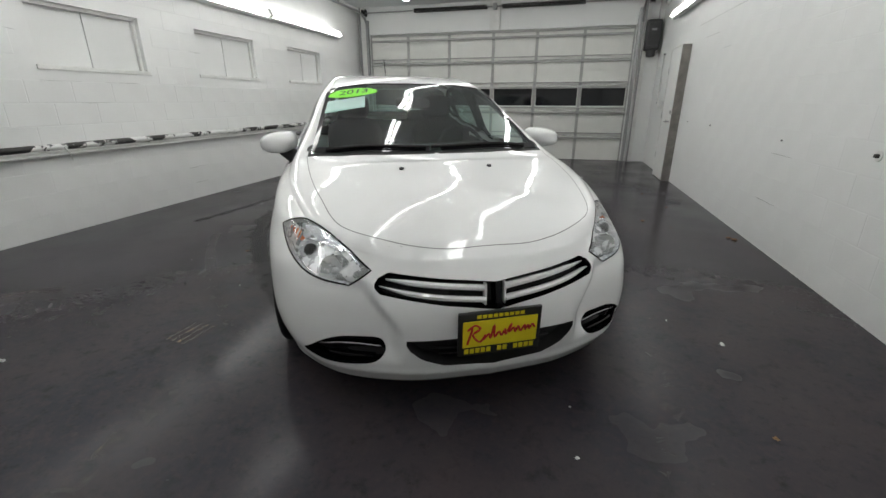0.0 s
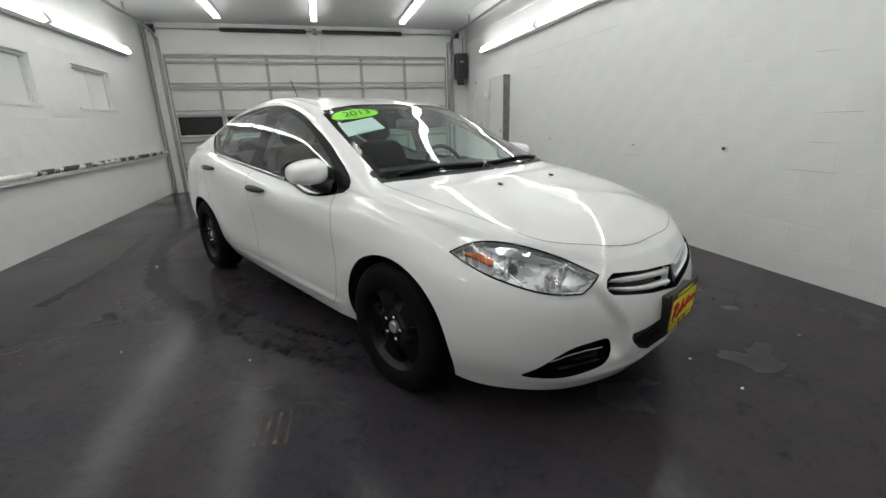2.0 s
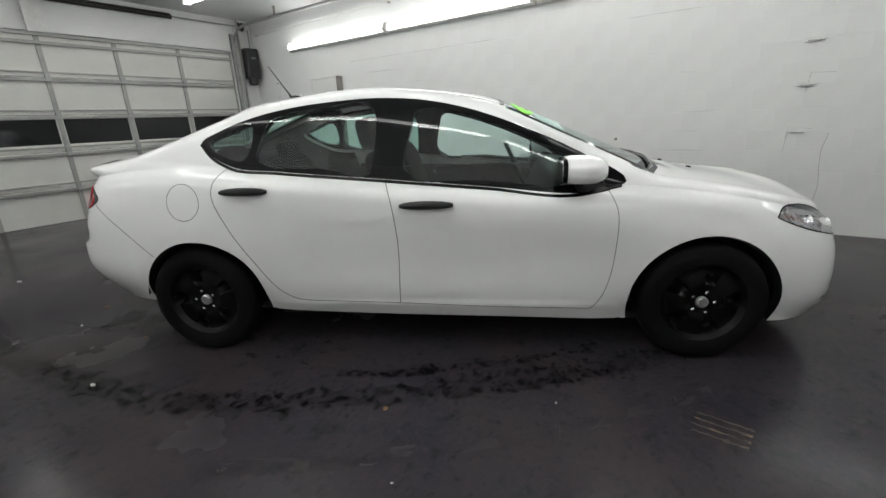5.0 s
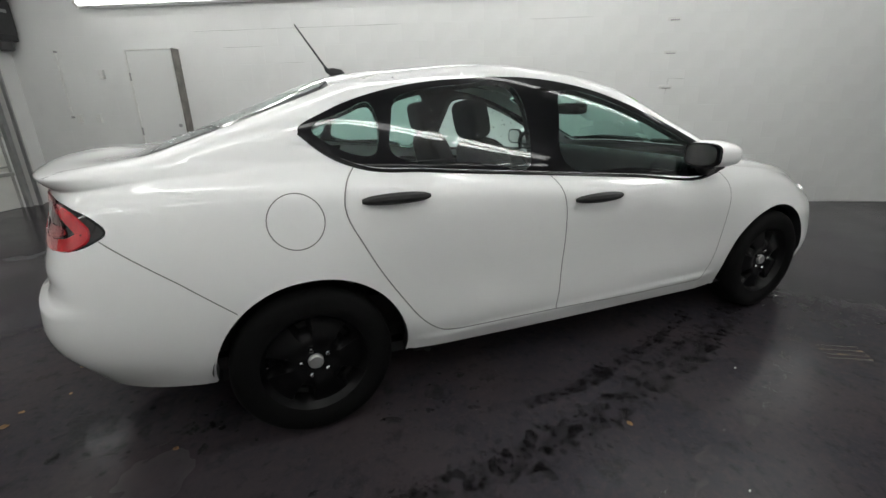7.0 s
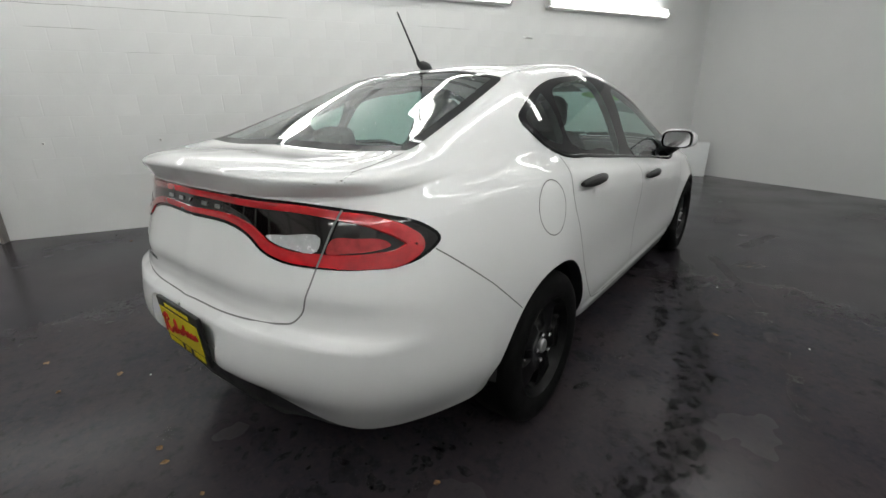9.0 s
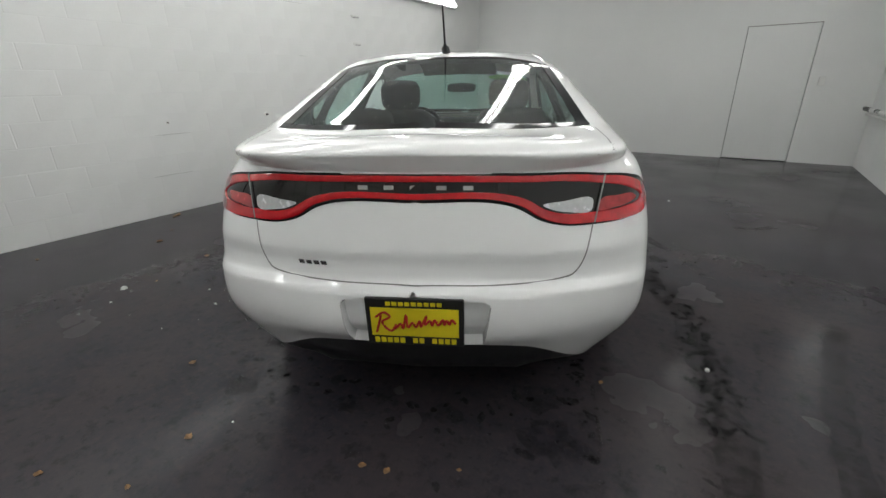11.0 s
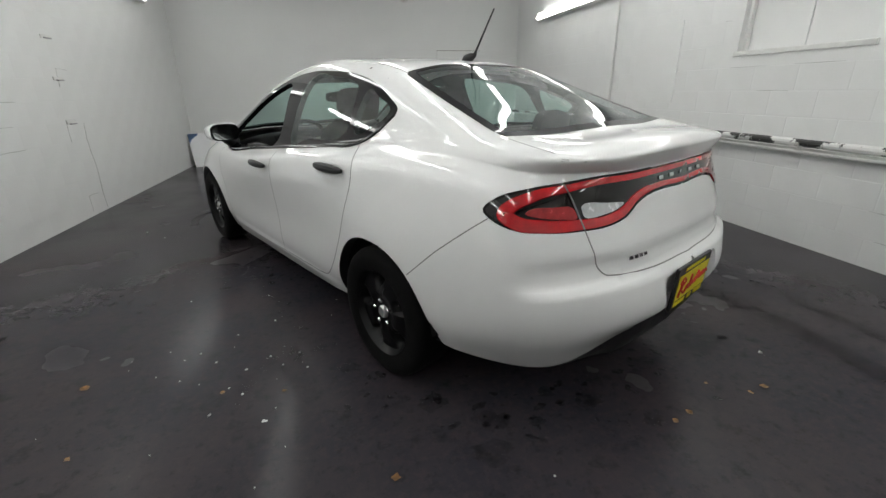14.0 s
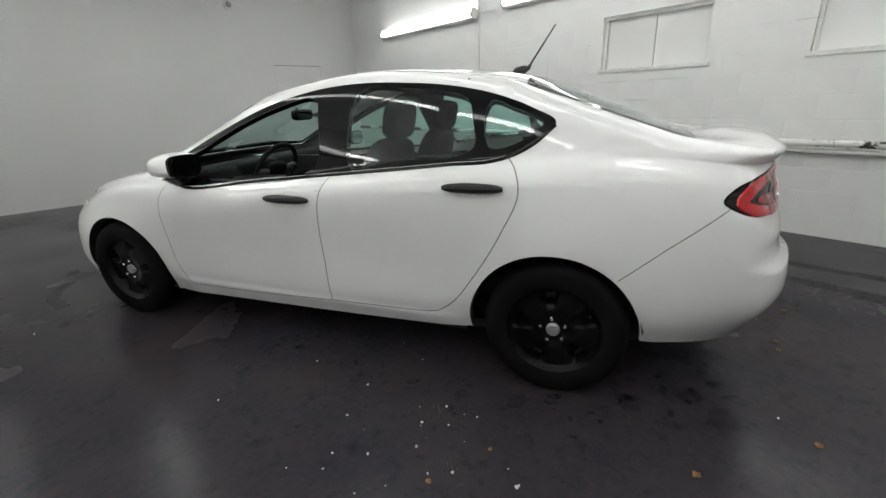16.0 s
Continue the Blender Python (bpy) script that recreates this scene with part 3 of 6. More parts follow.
SPINE = [(0, -1.85, .872), (0, -1.80, .88), (0, -1.72, .892), (0, -1.58, .908), (0, -1.40, .935), (0, -1.25, .968), (0, -.40, 1.336),
         (0, .25, 1.444), (0, .8, 1.436), (0, 1.18, 1.376), (0, 1.86, 1.112), (0, 2.06, 1.105), (0, 2.11, 1.104), (0, 2.13, 1.103)]
BELT_A, RAIL_A = np.array(BELT, float), np.array(RAIL, float)
OUT = np.array([0.010, 0, 0.0])
CREASE_A = np.array(CREASE, float)
# a tight shoulder under the windows, fading out at both ends
FADE = np.array([0, 0, .2, .5, .8, 1, 1, 1, 1, 1, .9, .5, 0, 0])[:, None]
SHOULDER = CREASE_A * .4 + BELT_A * .6 + np.array([.026, 0, .006]) * FADE
GLASS_LOW, GLASS_HIGH = BELT_A * .86 + RAIL_A * .14 + OUT * (BELT_A[:, :1] > .3), BELT_A * .2 + RAIL_A * .8 + OUT * 2.8 * (BELT_A[:, :1] > .3)
GUIDES = np.array([SILL, LOW, MID, CREASE, SHOULDER, BELT, GLASS_LOW, GLASS_HIGH, RAIL, CROWN, SPINE], float)
# extra stations that keep the windshield and the rear window flat between their ends
columns = []
for i in range(GUIDES.shape[1]):
    columns.append(GUIDES[:, i])
    for f in {5: (.1, .84), 9: (.16, .92)}.get(i, ()):
        columns.append(GUIDES[:, i] * (1 - f) + GUIDES[:, i + 1] * f)
GUIDES = np.stack(columns, 1)


def smooth_curve(keys, counts):
    """A curve through key points (n, ..., 3), with chord-length tangents, resampled by counts a span."""
    n = len(keys)
    gap = np.array([max(1e-3, float(np.mean(np.linalg.norm(np.atleast_2d(keys[i + 1] - keys[i]), axis=-1)))) ** 0.8 for i in range(n - 1)])
    tang = np.zeros_like(keys)
    for i in range(n):
        if i == 0:
            tang[i] = (keys[1] - keys[0]) / gap[0]
        elif i == n - 1:
            tang[i] = (keys[-1] - keys[-2]) / gap[-1]
        else:
            a, b = gap[i - 1], gap[i]
            tang[i] = ((keys[i] - keys[i - 1]) / a * b + (keys[i + 1] - keys[i]) / b * a) / (a + b)
    out = []
    for i in range(n - 1):
        for k in range(counts[i]):
            s = k / counts[i]
            h = gap[i]
            out.append((2 * s**3 - 3 * s**2 + 1) * keys[i] + (s**3 - 2 * s**2 + s) * h * tang[i] + (-2 * s**3 + 3 * s**2) * keys[i + 1] + (s**3 - s**2) * h * tang[i + 1])
    out.append(keys[-1])
    return np.array(out)


STEP = 0.017
along = [max(4, round(float(np.linalg.norm(GUIDES[2:9, i + 1] - GUIDES[2:9, i], axis=-1).max()) / STEP)) for i in range(GUIDES.shape[1] - 1)]
across = [max(4, round(float(np.linalg.norm(GUIDES[j + 1] - GUIDES[j], axis=-1).max()) / STEP / 1.15)) for j in range(GUIDES.shape[0] - 1)]
# the nose and the tail stay flat across the centre line
loft = smooth_curve(np.swapaxes(smooth_curve(np.swapaxes(GUIDES, 0, 1), along), 0, 1), across)
NV, NU = loft.shape[:2]
for _ in range(7):
    inner = loft.copy()
    inner[1:-1, 1:-1] = 0.5 * loft[1:-1, 1:-1] + 0.125 * (loft[:-2, 1:-1] + loft[2:, 1:-1] + loft[1:-1, :-2] + loft[1:-1, 2:])
    inner[-1, 1:-1] = 0.5 * loft[-1, 1:-1] + 0.125 * (loft[-1, :-2] + loft[-1, 2:]) + 0.25 * loft[-2, 1:-1] * np.array([0, 1, 1]) + 0.25 * loft[-1, 1:-1] * np.array([1, 0, 0])
    inner[1:-1, 0] = 0.5 * loft[1:-1, 0] + 0.125 * (loft[:-2, 0] + loft[2:, 0]) + 0.25 * loft[1:-1, 1]
    inner[1:-1, -1] = 0.5 * loft[1:-1, -1] + 0.125 * (loft[:-2, -1] + loft[2:, -1]) + 0.25 * loft[1:-1, -2]
    inner[:, 0, 0] = inner[:, -1, 0] = 0
    inner[-1, :, 0] = 0
    loft = inner


def ease(a, b, v):
    t = np.clip((v - a) / (b - a), 0, 1)
    return t * t * (3 - 2 * t)


# creases: a bumper shelf under the boot lid, a rocker ledge under the doors, a chin lip
lx, ly, lz = loft[..., 0].copy(), loft[..., 1].copy(), loft[..., 2].copy()
loft[..., 1] += ease(1.95, 2.15, ly) * (-0.016 * ease(.755, .70, lz) * ease(.63, .655, lz) + 0.014 * ease(.66, .635, lz) * ease(.36, .52, lz))
loft[..., 0] += 0.013 * ease(.325, .29, lz) * ease(-.95, -.8, ly) * ease(1.0, .8, ly) * (lx > .5)
below = lz - (.943 + .0965 * ly)
flank = (lx > .5) * ease(-1.2, -.6, ly) * ease(2.0, 1.3, ly)
loft[..., 0] += 0.013 * ease(.005, -.045, below) * ease(-.26, -.06, below) * flank
# the grille shield: a soft edge running down from the lamp to the intake, cheeks set back beside it
edge = .465 - .10 * ease(.60, .40, lz)
loft[..., 1] += 0.03 * ease(-.018, .022, lx - edge) * ease(.635, .57, lz) * ease(.27, .36, lz) * ease(.82, .55, lx) * ease(-1.8, -1.95, ly)
loft[..., 1] -= 0.014 * ease(.27, .235, lz) * ease(-1.9, -2.05, ly)

VERTS = loft.reshape(-1, 3).copy()
du = np.empty_like(loft)
dv = np.empty_like(loft)
du[:, 1:-1], du[:, 0], du[:, -1] = loft[:, 2:] - loft[:, :-2], loft[:, 1] - loft[:, 0], loft[:, -1] - loft[:, -2]
dv[1:-1], dv[0], dv[-1] = loft[2:] - loft[:-2], loft[1] - loft[0], loft[-1] - loft[-2]
NORM = np.cross(du, dv)
NORM[:, 0, 0] = NORM[:, -1, 0] = 0
NORM[-1, :, 0] = 0
NORM /= np.maximum(1e-9, np.linalg.norm(NORM, axis=-1, keepdims=True))
NORM = NORM.reshape(-1, 3)
if np.mean(NORM[:, 0] * VERTS[:, 0]) < 0:
    NORM = -NORM
ii = np.arange(NV * NU).reshape(NV, NU)
FACES = np.stack([ii[:-1, :-1], ii[:-1, 1:], ii[1:, 1:], ii[1:, :-1]], -1).reshape(-1, 4)
from mathutils.bvhtree import BVHTree
from mathutils.kdtree import KDTree
from mathutils.geometry import delaunay_2d_cdt

SHELL = BVHTree.FromPolygons([tuple(v) for v in VERTS], [tuple(f) for f in FACES])
KD = KDTree(len(VERTS))
for i, v in enumerate(VERTS):
    KD.insert(v, i)
KD.balance()


def normal_at(p):
    n = np.zeros(3)
    for _, i, dist in KD.find_n(p, 4):
        n += NORM[i] / (dist + 1e-4)
    return n / np.linalg.norm(n)


class View:
    """A direction from which an outline is laid on the half body: a and b are the outline's axes."""

    def __init__(self, toward, axis):
        self.d = Vector(toward).normalized()
        self.a = Vector(axis).normalized()
        self.b = self.a.cross(self.d) if abs(self.d.z) < 0.5 else Vector((0, 1, 0))
        if abs(self.d.z) < 0.5:
            self.b = Vector((0, 0, 1))

    def flat(self, pts):
        pts = np.asarray(pts, float)
        return np.stack([pts @ np.array(self.a), pts @ np.array(self.b)], -1)

    def on_body(self, a, b):
        start = self.a * float(a) + self.b * float(b) - self.d * 4.0
        hit = SHELL.ray_cast(start, self.d)[0]
        if hit is None:
            near = None
            for k in range(1, 60):
                q = SHELL.find_nearest(start + self.d * (1.0 + 0.08 * k))
                if near is None or q[3] < near[1]:
                    near = (q[0], q[3])
            hit = near[0]
        return np.array(hit)


SIDE = View((-1, 0, 0), (0, 1, 0))
TOP = View((0, 0, -1), (1, 0, 0))
FRONT = View((0, 1, 0), (1, 0, 0))
REAR = View((0, -1, 0), (1, 0, 0))
NOSE = View((-0.6, 0.8, 0), (0.8, 0.6, 0))
TAIL = View((-0.5, -0.866, 0), (0.866, -0.5, 0))


def rounded(pts, closed=True, per=6):
    """A smooth closed or open run through 2D points."""
    p = np.asarray(pts, float)
    if closed:
        p = np.concatenate([p[-2:], p, p[:3]])
        return smooth_curve(p, [per] * (len(p) - 1))[2 * per:-3 * per + per]
    return smooth_curve(p, [per] * (len(p) - 1))


def inside(poly, q):
    x, y = q[:, 0], q[:, 1]
    res = np.zeros(len(q), bool)
    for (x0, y0), (x1, y1) in zip(poly, np.roll(poly, -1, 0)):
        cross_ = ((y0 > y) != (y1 > y)) & (x < (x1 - x0) * (y - y0) / ((y1 - y0) or 1e-12) + x0)
        res ^= cross_
    return res


def nearest_on(poly, q, closed=True):
    nxt = np.roll(poly, -1, 0) if closed else poly[1:]
    a = poly if closed else poly[:-1]
    d = nxt - a
    s = np.clip(((q - a) * d).sum(1) / np.maximum(1e-12, (d * d).sum(1)), 0, 1)
    c = a + s[:, None] * d
    return c[np.argmin(((c - q) ** 2).sum(1))]


LABEL = np.zeros(len(FACES), int)
NAMES = ["body"]
fixed = np.zeros(len(VERTS), bool)
FACE_N = NORM[FACES].mean(1)


def cut(name, poly, view, where=None, over=("body",), snap=True):
    """Gives the faces inside an outline to a part of that name, and draws the border onto the outline."""
    poly = np.asarray(poly, float)
    centers = VERTS[FACES].mean(1)
    ok = inside(poly, view.flat(centers)) & (FACE_N @ np.array(view.d) < -0.05)
    ok &= np.isin(LABEL, [NAMES.index(n) for n in over if n in NAMES])
    if where is not None:
        ok &= where(centers)
    if name not in NAMES:
        NAMES.append(name)
    LABEL[ok] = NAMES.index(name)
    if not snap:
        return
    uses_in = np.zeros(len(VERTS), int)
    uses_out = np.zeros(len(VERTS), int)
    np.add.at(uses_in, FACES[ok].ravel(), 1)
    np.add.at(uses_out, FACES[~ok].ravel(), 1)
    for i in np.nonzero((uses_in > 0) & (uses_out > 0) & ~fixed)[0]:
        q = view.flat(VERTS[i])
        c = nearest_on(poly, q)
        if np.hypot(*(c - q)) < 0.04:
            on_mid = VERTS[i][0] < 1e-6
            p = view.on_body(c[0], c[1])
            if np.linalg.norm(p - VERTS[i]) < 0.05:
                VERTS[i] = p
                if on_mid:
                    VERTS[i][0] = 0
                fixed[i] = True


def circle(cy, cz, r, n=64):
    t = np.linspace(0, 2 * math.pi, n, endpoint=False)
    return np.stack([cy + r * np.cos(t), cz + r * np.sin(t)], -1)


# outlines (side: y, z; top: x, y; front and rear: x, z; nose: along, z)
ARCH_F, ARCH_R, ARCH = (-1.3515, 0.30), (1.335, 0.30), 0.368
WINDOW_LINE = rounded([(-.955, .925), (-.86, .885), (-.70, .878), (-.26, .918), (.31, .973), (.84, 1.023), (1.10, 1.052), (1.22, 1.11), (1.305, 1.182),
                       (1.20, 1.243), (1.05, 1.298), (.83, 1.346), (.56, 1.372), (.31, 1.379), (.05, 1.356), (-.18, 1.304), (-.43, 1.213), (-.72, 1.08)], per=5)
WIND = np.array([(-.3, -1.228), (0, -1.232), (.3, -1.215), (.52, -1.17), (.685, -1.085), (.64, -.78), (.578, -.375), (.3, -.335), (0, -.325), (-.3, -.335)])
BACKLIGHT = np.array([(-.3, 1.135), (0, 1.13), (.3, 1.135), (.525, 1.155), (.57, 1.5), (.61, 1.83), (.55, 1.848), (.3, 1.868), (0, 1.872), (-.3, 1.868)])
HOOD = np.concatenate([[(-.2, -2.15)], rounded([(0, -2.155), (.2, -2.14), (.38, -2.08), (.545, -1.94), (.625, -1.70), (.68, -1.40), (.705, -1.11)], False),
                       [(.52, -1.198), (.3, -1.245), (0, -1.262), (-.2, -1.25)]])
LAMP = np.concatenate([rounded([(-.366, .729), (-.42, .752), (-.50, .766), (-.60, .762), (-.75, .723), (-.918, .647)], False, 5), [(-.90, .63), (-.87, .608)],
                       rounded([(-.84, .588), (-.72, .602), (-.60, .628), (-.48, .666), (-.41, .70)], False, 5)])
GRILLE = np.array([(-.1, .605), (0, .605), (.2, .622), (.39, .645), (.43, .625), (.45, .597), (.43, .572), (.2, .53), (0, .505), (-.1, .505)])
INTAKE = np.array([(-.1, .40), (0, .40), (.355, .395), (.33, .35), (.285, .31), (.2, .275), (0, .262), (-.1, .262)])
FOG = rounded([(.735, .274), (.69, .328), (.61, .374), (.50, .39), (.43, .385), (.415, .345), (.45, .295), (.55, .268), (.68, .262)], per=5)
FRONT_DOOR = np.concatenate([rounded([(-.84, .94), (-.90, .80), (-.905, .66), (-.885, .45), (-.84, .32), (-.80, .275)], False, 5), [(-.3, .283), (.205, .302)],
                             rounded([(.198, .45), (.195, .70), (.225, .90), (.262, .98)], False, 5), [(.262, 1.39), (-.84, 1.39)]])
REAR_DOOR = np.concatenate([[(.205, .302), (.5, .308)], rounded([(.72, .312), (.80, .325), (.88, .38), (1.0, .54), (1.12, .75), (1.185, .92), (1.165, 1.0), (1.10, 1.062)], False, 5),
                            [(1.10, 1.39), (.262, 1.39), (.262, .98), (.225, .90), (.195, .70), (.198, .45)]])
BOOT_TOP = np.array([(-.2, 1.88), (0, 1.885), (.3, 1.88), (.55, 1.86), (.622, 1.84), (.632, 2.0), (.625, 2.4), (-.2, 2.4)])
BOOT_BACK = np.array([(-.1, 1.3), (.632, 1.3), (.622, 1.06), (.605, .98), (.58, .85), (.562, .77), (.54, .70), (.515, .674), (.47, .664), (.3, .654), (0, .648), (-.1, .648)])
TAILBAR = rounded([(-.25, .998), (0, .998), (.3, .997), (.5, .99), (.62, .977), (.70, .966), (.772, .94), (.806, .892), (.79, .856), (.71, .838), (.58, .832), (.47, .837), (.40, .856), (.33, .894), (.27, .91), (0, .912), (-.25, .912)], per=5)

cut("arch_front", circle(*ARCH_F, ARCH), SIDE, lambda c: c[:, 0] > .45)
cut("arch_rear", circle(*ARCH_R, ARCH), SIDE, lambda c: c[:, 0] > .45)
cut("window_band", WINDOW_LINE, SIDE)
cut("windscreen", WIND, TOP, lambda c: (c[:, 2] > .93) & (c[:, 1] < 0))
cut("backlight", BACKLIGHT, TOP, lambda c: c[:, 1] > 1)
cut("hood", HOOD, TOP, lambda c: c[:, 2] > .62)
cut("cowl", np.array([(-.2, -1.3), (.3, -1.3), (.705, -1.12), (.70, -1.0), (-.2, -1.0)]), TOP, lambda c: c[:, 2] > .9, snap=False)
cut("headlight", LAMP, NOSE, lambda c: c[:, 1] < -1.4)
cut("grille", GRILLE, FRONT, lambda c: c[:, 1] < -1.9)
cut("intake", INTAKE, FRONT, lambda c: c[:, 1] < -1.9)
cut("fog", FOG, FRONT, lambda c: c[:, 1] < -1.7)
cut("tail", TAILBAR, REAR, lambda c: c[:, 1] > 1.85)
cut("boot", BOOT_TOP, TOP, lambda c: (c[:, 1] > 1.8) & (c[:, 2] > 1.02))
cut("boot", BOOT_BACK, REAR, lambda c: c[:, 1] > 1.95)
cut("pillar", np.array([(-1.25, .88), (.9, .88), (.9, 1.5), (-1.25, 1.5)]), SIDE, lambda c: c[:, 2] > .9, snap=False)
cut("plate_recess", np.array([(-.1, .34), (.205, .34), (.225, .42), (.25, .59), (.235, .607), (-.1, .62)]), REAR, lambda c: c[:, 1] > 2.0)
cut("front_door", FRONT_DOOR, SIDE, lambda c: c[:, 0] > .5)
cut("rear_door", REAR_DOOR, SIDE, lambda c: c[:, 0] > .5)
cut("bumper_front", np.array([(-2.6, .1), (-1.6, .1), (-1.665, .6), (-1.66, .725), (-2.6, .725)]), SIDE, lambda c: c[:, 1] < -1.5)
cut("bumper_front", np.array([(-1, 0), (1, 0), (1, .71), (-1, .71)]), FRONT, lambda c: c[:, 1] < -1.9, snap=False)
cut("bumper_rear", np.array([(2.6, .1), (1.55, .1), (1.62, .56), (1.90, .862), (2.05, .85), (2.6, .85)]), SIDE, lambda c: c[:, 1] > 1.5)
cut("bumper_rear", np.array([(-1, 0), (1, 0), (1, .86), (-1, .86)]), REAR, lambda c: c[:, 1] > 1.95, snap=False)
cut("roof", np.array([(-.2, -.36), (.585, -.40), (.53, .25), (.525, .8), (.53, 1.17), (-.2, 1.17)]), TOP, lambda c: c[:, 2] > 1.25)
cut("rocker", np.array([(-.96, .1), (.96, .1), (.96, .33), (-.96, .275)]), SIDE)
cut("fender", np.array([(-2.6, .1), (-.6, .1), (-.6, 1.3), (-2.6, 1.3)]), SIDE, lambda c: (c[:, 1] < -.80), snap=False)
LABEL[(LABEL == 0) & (VERTS[FACES].mean(1)[:, 1] < -.3)] = NAMES.index("fender")
LABEL[(LABEL == 0) & (VERTS[FACES].mean(1)[:, 1] < .9)] = NAMES.index("pillar")
# windows inside the black surround
FRONT_GLASS = rounded([(-.70, .915), (-.26, .948), (.13, .985), (.155, 1.02), (.12, 1.22), (.095, 1.30), (.03, 1.32), (-.14, 1.285), (-.38, 1.20), (-.60, 1.095), (-.76, 1.0), (-.80, .94)], per=5)
REAR_GLASS = rounded([(.335, 1.003), (.60, 1.03), (.925, 1.06), (.965, 1.09), (.945, 1.20), (.91, 1.285), (.83, 1.315), (.60, 1.343), (.36, 1.35), (.325, 1.31), (.325, 1.05)], per=5)
QUARTER = rounded([(1.035, 1.085), (1.13, 1.095), (1.255, 1.185), (1.12, 1.245), (1.02, 1.275), (1.005, 1.25)], per=5)
cut("front_glass", FRONT_GLASS, SIDE, over=("window_band",))
cut("rear_glass", REAR_GLASS, SIDE, over=("window_band",))
cut("quarter_glass", QUARTER, SIDE, over=("window_band",))

VNORM = np.array([normal_at(v) if f else NORM[i] for i, (v, f) in enumerate(zip(VERTS, fixed))])
for i in np.nonzero(VERTS[:, 0] < 1e-6)[0]:
    VNORM[i][0] = 0
    VNORM[i] /= max(1e-9, np.linalg.norm(VNORM[i]))

car = thing("car", "white four-door sedan with black steel wheels, parked askew on the floor", "car")
car.matrix_basis = pose(0, 0, 0, 0, 0, CAR_TURN)


def shell_part(name, label_names, mat, parent, sides=(1, -1), offset=0.0, label="", custom=True):
    """A mesh from the faces of some cut regions; side 1 is the car's left, -1 its right."""
    sel = np.isin(LABEL, [NAMES.index(n) for n in label_names if n in NAMES])
    f = FACES[sel]
    used, inv = np.unique(f, return_inverse=True)
    f = inv.reshape(-1, 4)
    v, n = VERTS[used] + offset * VNORM[used], VNORM[used]
    vs, ns, fs = [], [], []
    for s in sides:
        base = sum(len(a) for a in vs)
        flip = np.array([s, 1, 1])
        vs.append(v * flip)
        ns.append(n * flip)
        fs.append((f if s == 1 else f[:, ::-1]) + base)
    v, n, f = np.concatenate(vs), np.concatenate(ns), np.concatenate(fs)
    # faces wound to agree with the surface normals
    fn = np.cross(v[f[:, 2]] - v[f[:, 0]], v[f[:, 3]] - v[f[:, 1]])
    wrong = (fn * n[f].mean(1)).sum(1) < 0
    f[wrong] = f[wrong][:, ::-1]
    me = bpy.data.meshes.new(name)
    me.from_pydata(v.tolist(), [], f.tolist())
    me.polygons.foreach_set("use_smooth", [True] * len(me.polygons))
    me.materials.append(mat)
    me.update()
    if custom:
        me.normals_split_custom_set_from_vertices([tuple(x) for x in n])
    ob = new(name, me)
    ob.parent = parent
    if label:
        ob["label"] = label
    return ob


def rim_of(name, label_names, mat, parent, depth, sides=(1, -1)):
    """The return edge round a region, running inwards by depth: gives sheet parts their thickness."""
    sel = np.isin(LABEL, [NAMES.index(n) for n in label_names if n in NAMES])
    count = {}
    for f in FACES[sel]:
        for a, b in zip(f, np.roll(f, -1)):
            k = (min(a, b), max(a, b))
            count[k] = count.get(k, 0) + 1
    bm = bmesh.new()
    for s in sides:
        fl = np.array([s, 1, 1])
        cache = {}
        for (a, b), c in count.items():
            if c != 1 or (VERTS[a][0] < 1e-6 and VERTS[b][0] < 1e-6):
                continue
            q = []
            for i, d in ((a, 0), (b, 0), (b, 1), (a, 1)):
                if (i, d) not in cache:
                    cache[i, d] = bm.verts.new((VERTS[i] - VNORM[i] * (0.0015 + depth * d)) * fl)
                q.append(cache[i, d])
            bm.faces.new(q)
    return part(name, bm, mat, parent, smooth=True)


shell_part("hood", ["hood"], PAINT, car)
pr = shell_part("plate_recess", ["plate_recess"], PAINT, car, offset=-0.04)
rim_of("recess_return", ["plate_recess"], PAINT, pr, 0.04)
shell_part("roof", ["roof"], PAINT, car)
shell_part("front_bumper", ["bumper_front"], PAINT, car)
shell_part("rear_bumper", ["bumper_rear"], PAINT, car)
boot = shell_part("trunk_lid", ["boot"], PAINT, car)
shell_part("windshield", ["windscreen"], GLASS, car, label="green-tinted windshield").visible_shadow = False
shell_part("rear_window", ["backlight"], GLASS, car, label="green-tinted rear window with rain drops").visible_shadow = False
shell_part("cowl", ["cowl"], PLASTIC_BLACK, car, offset=-0.004)
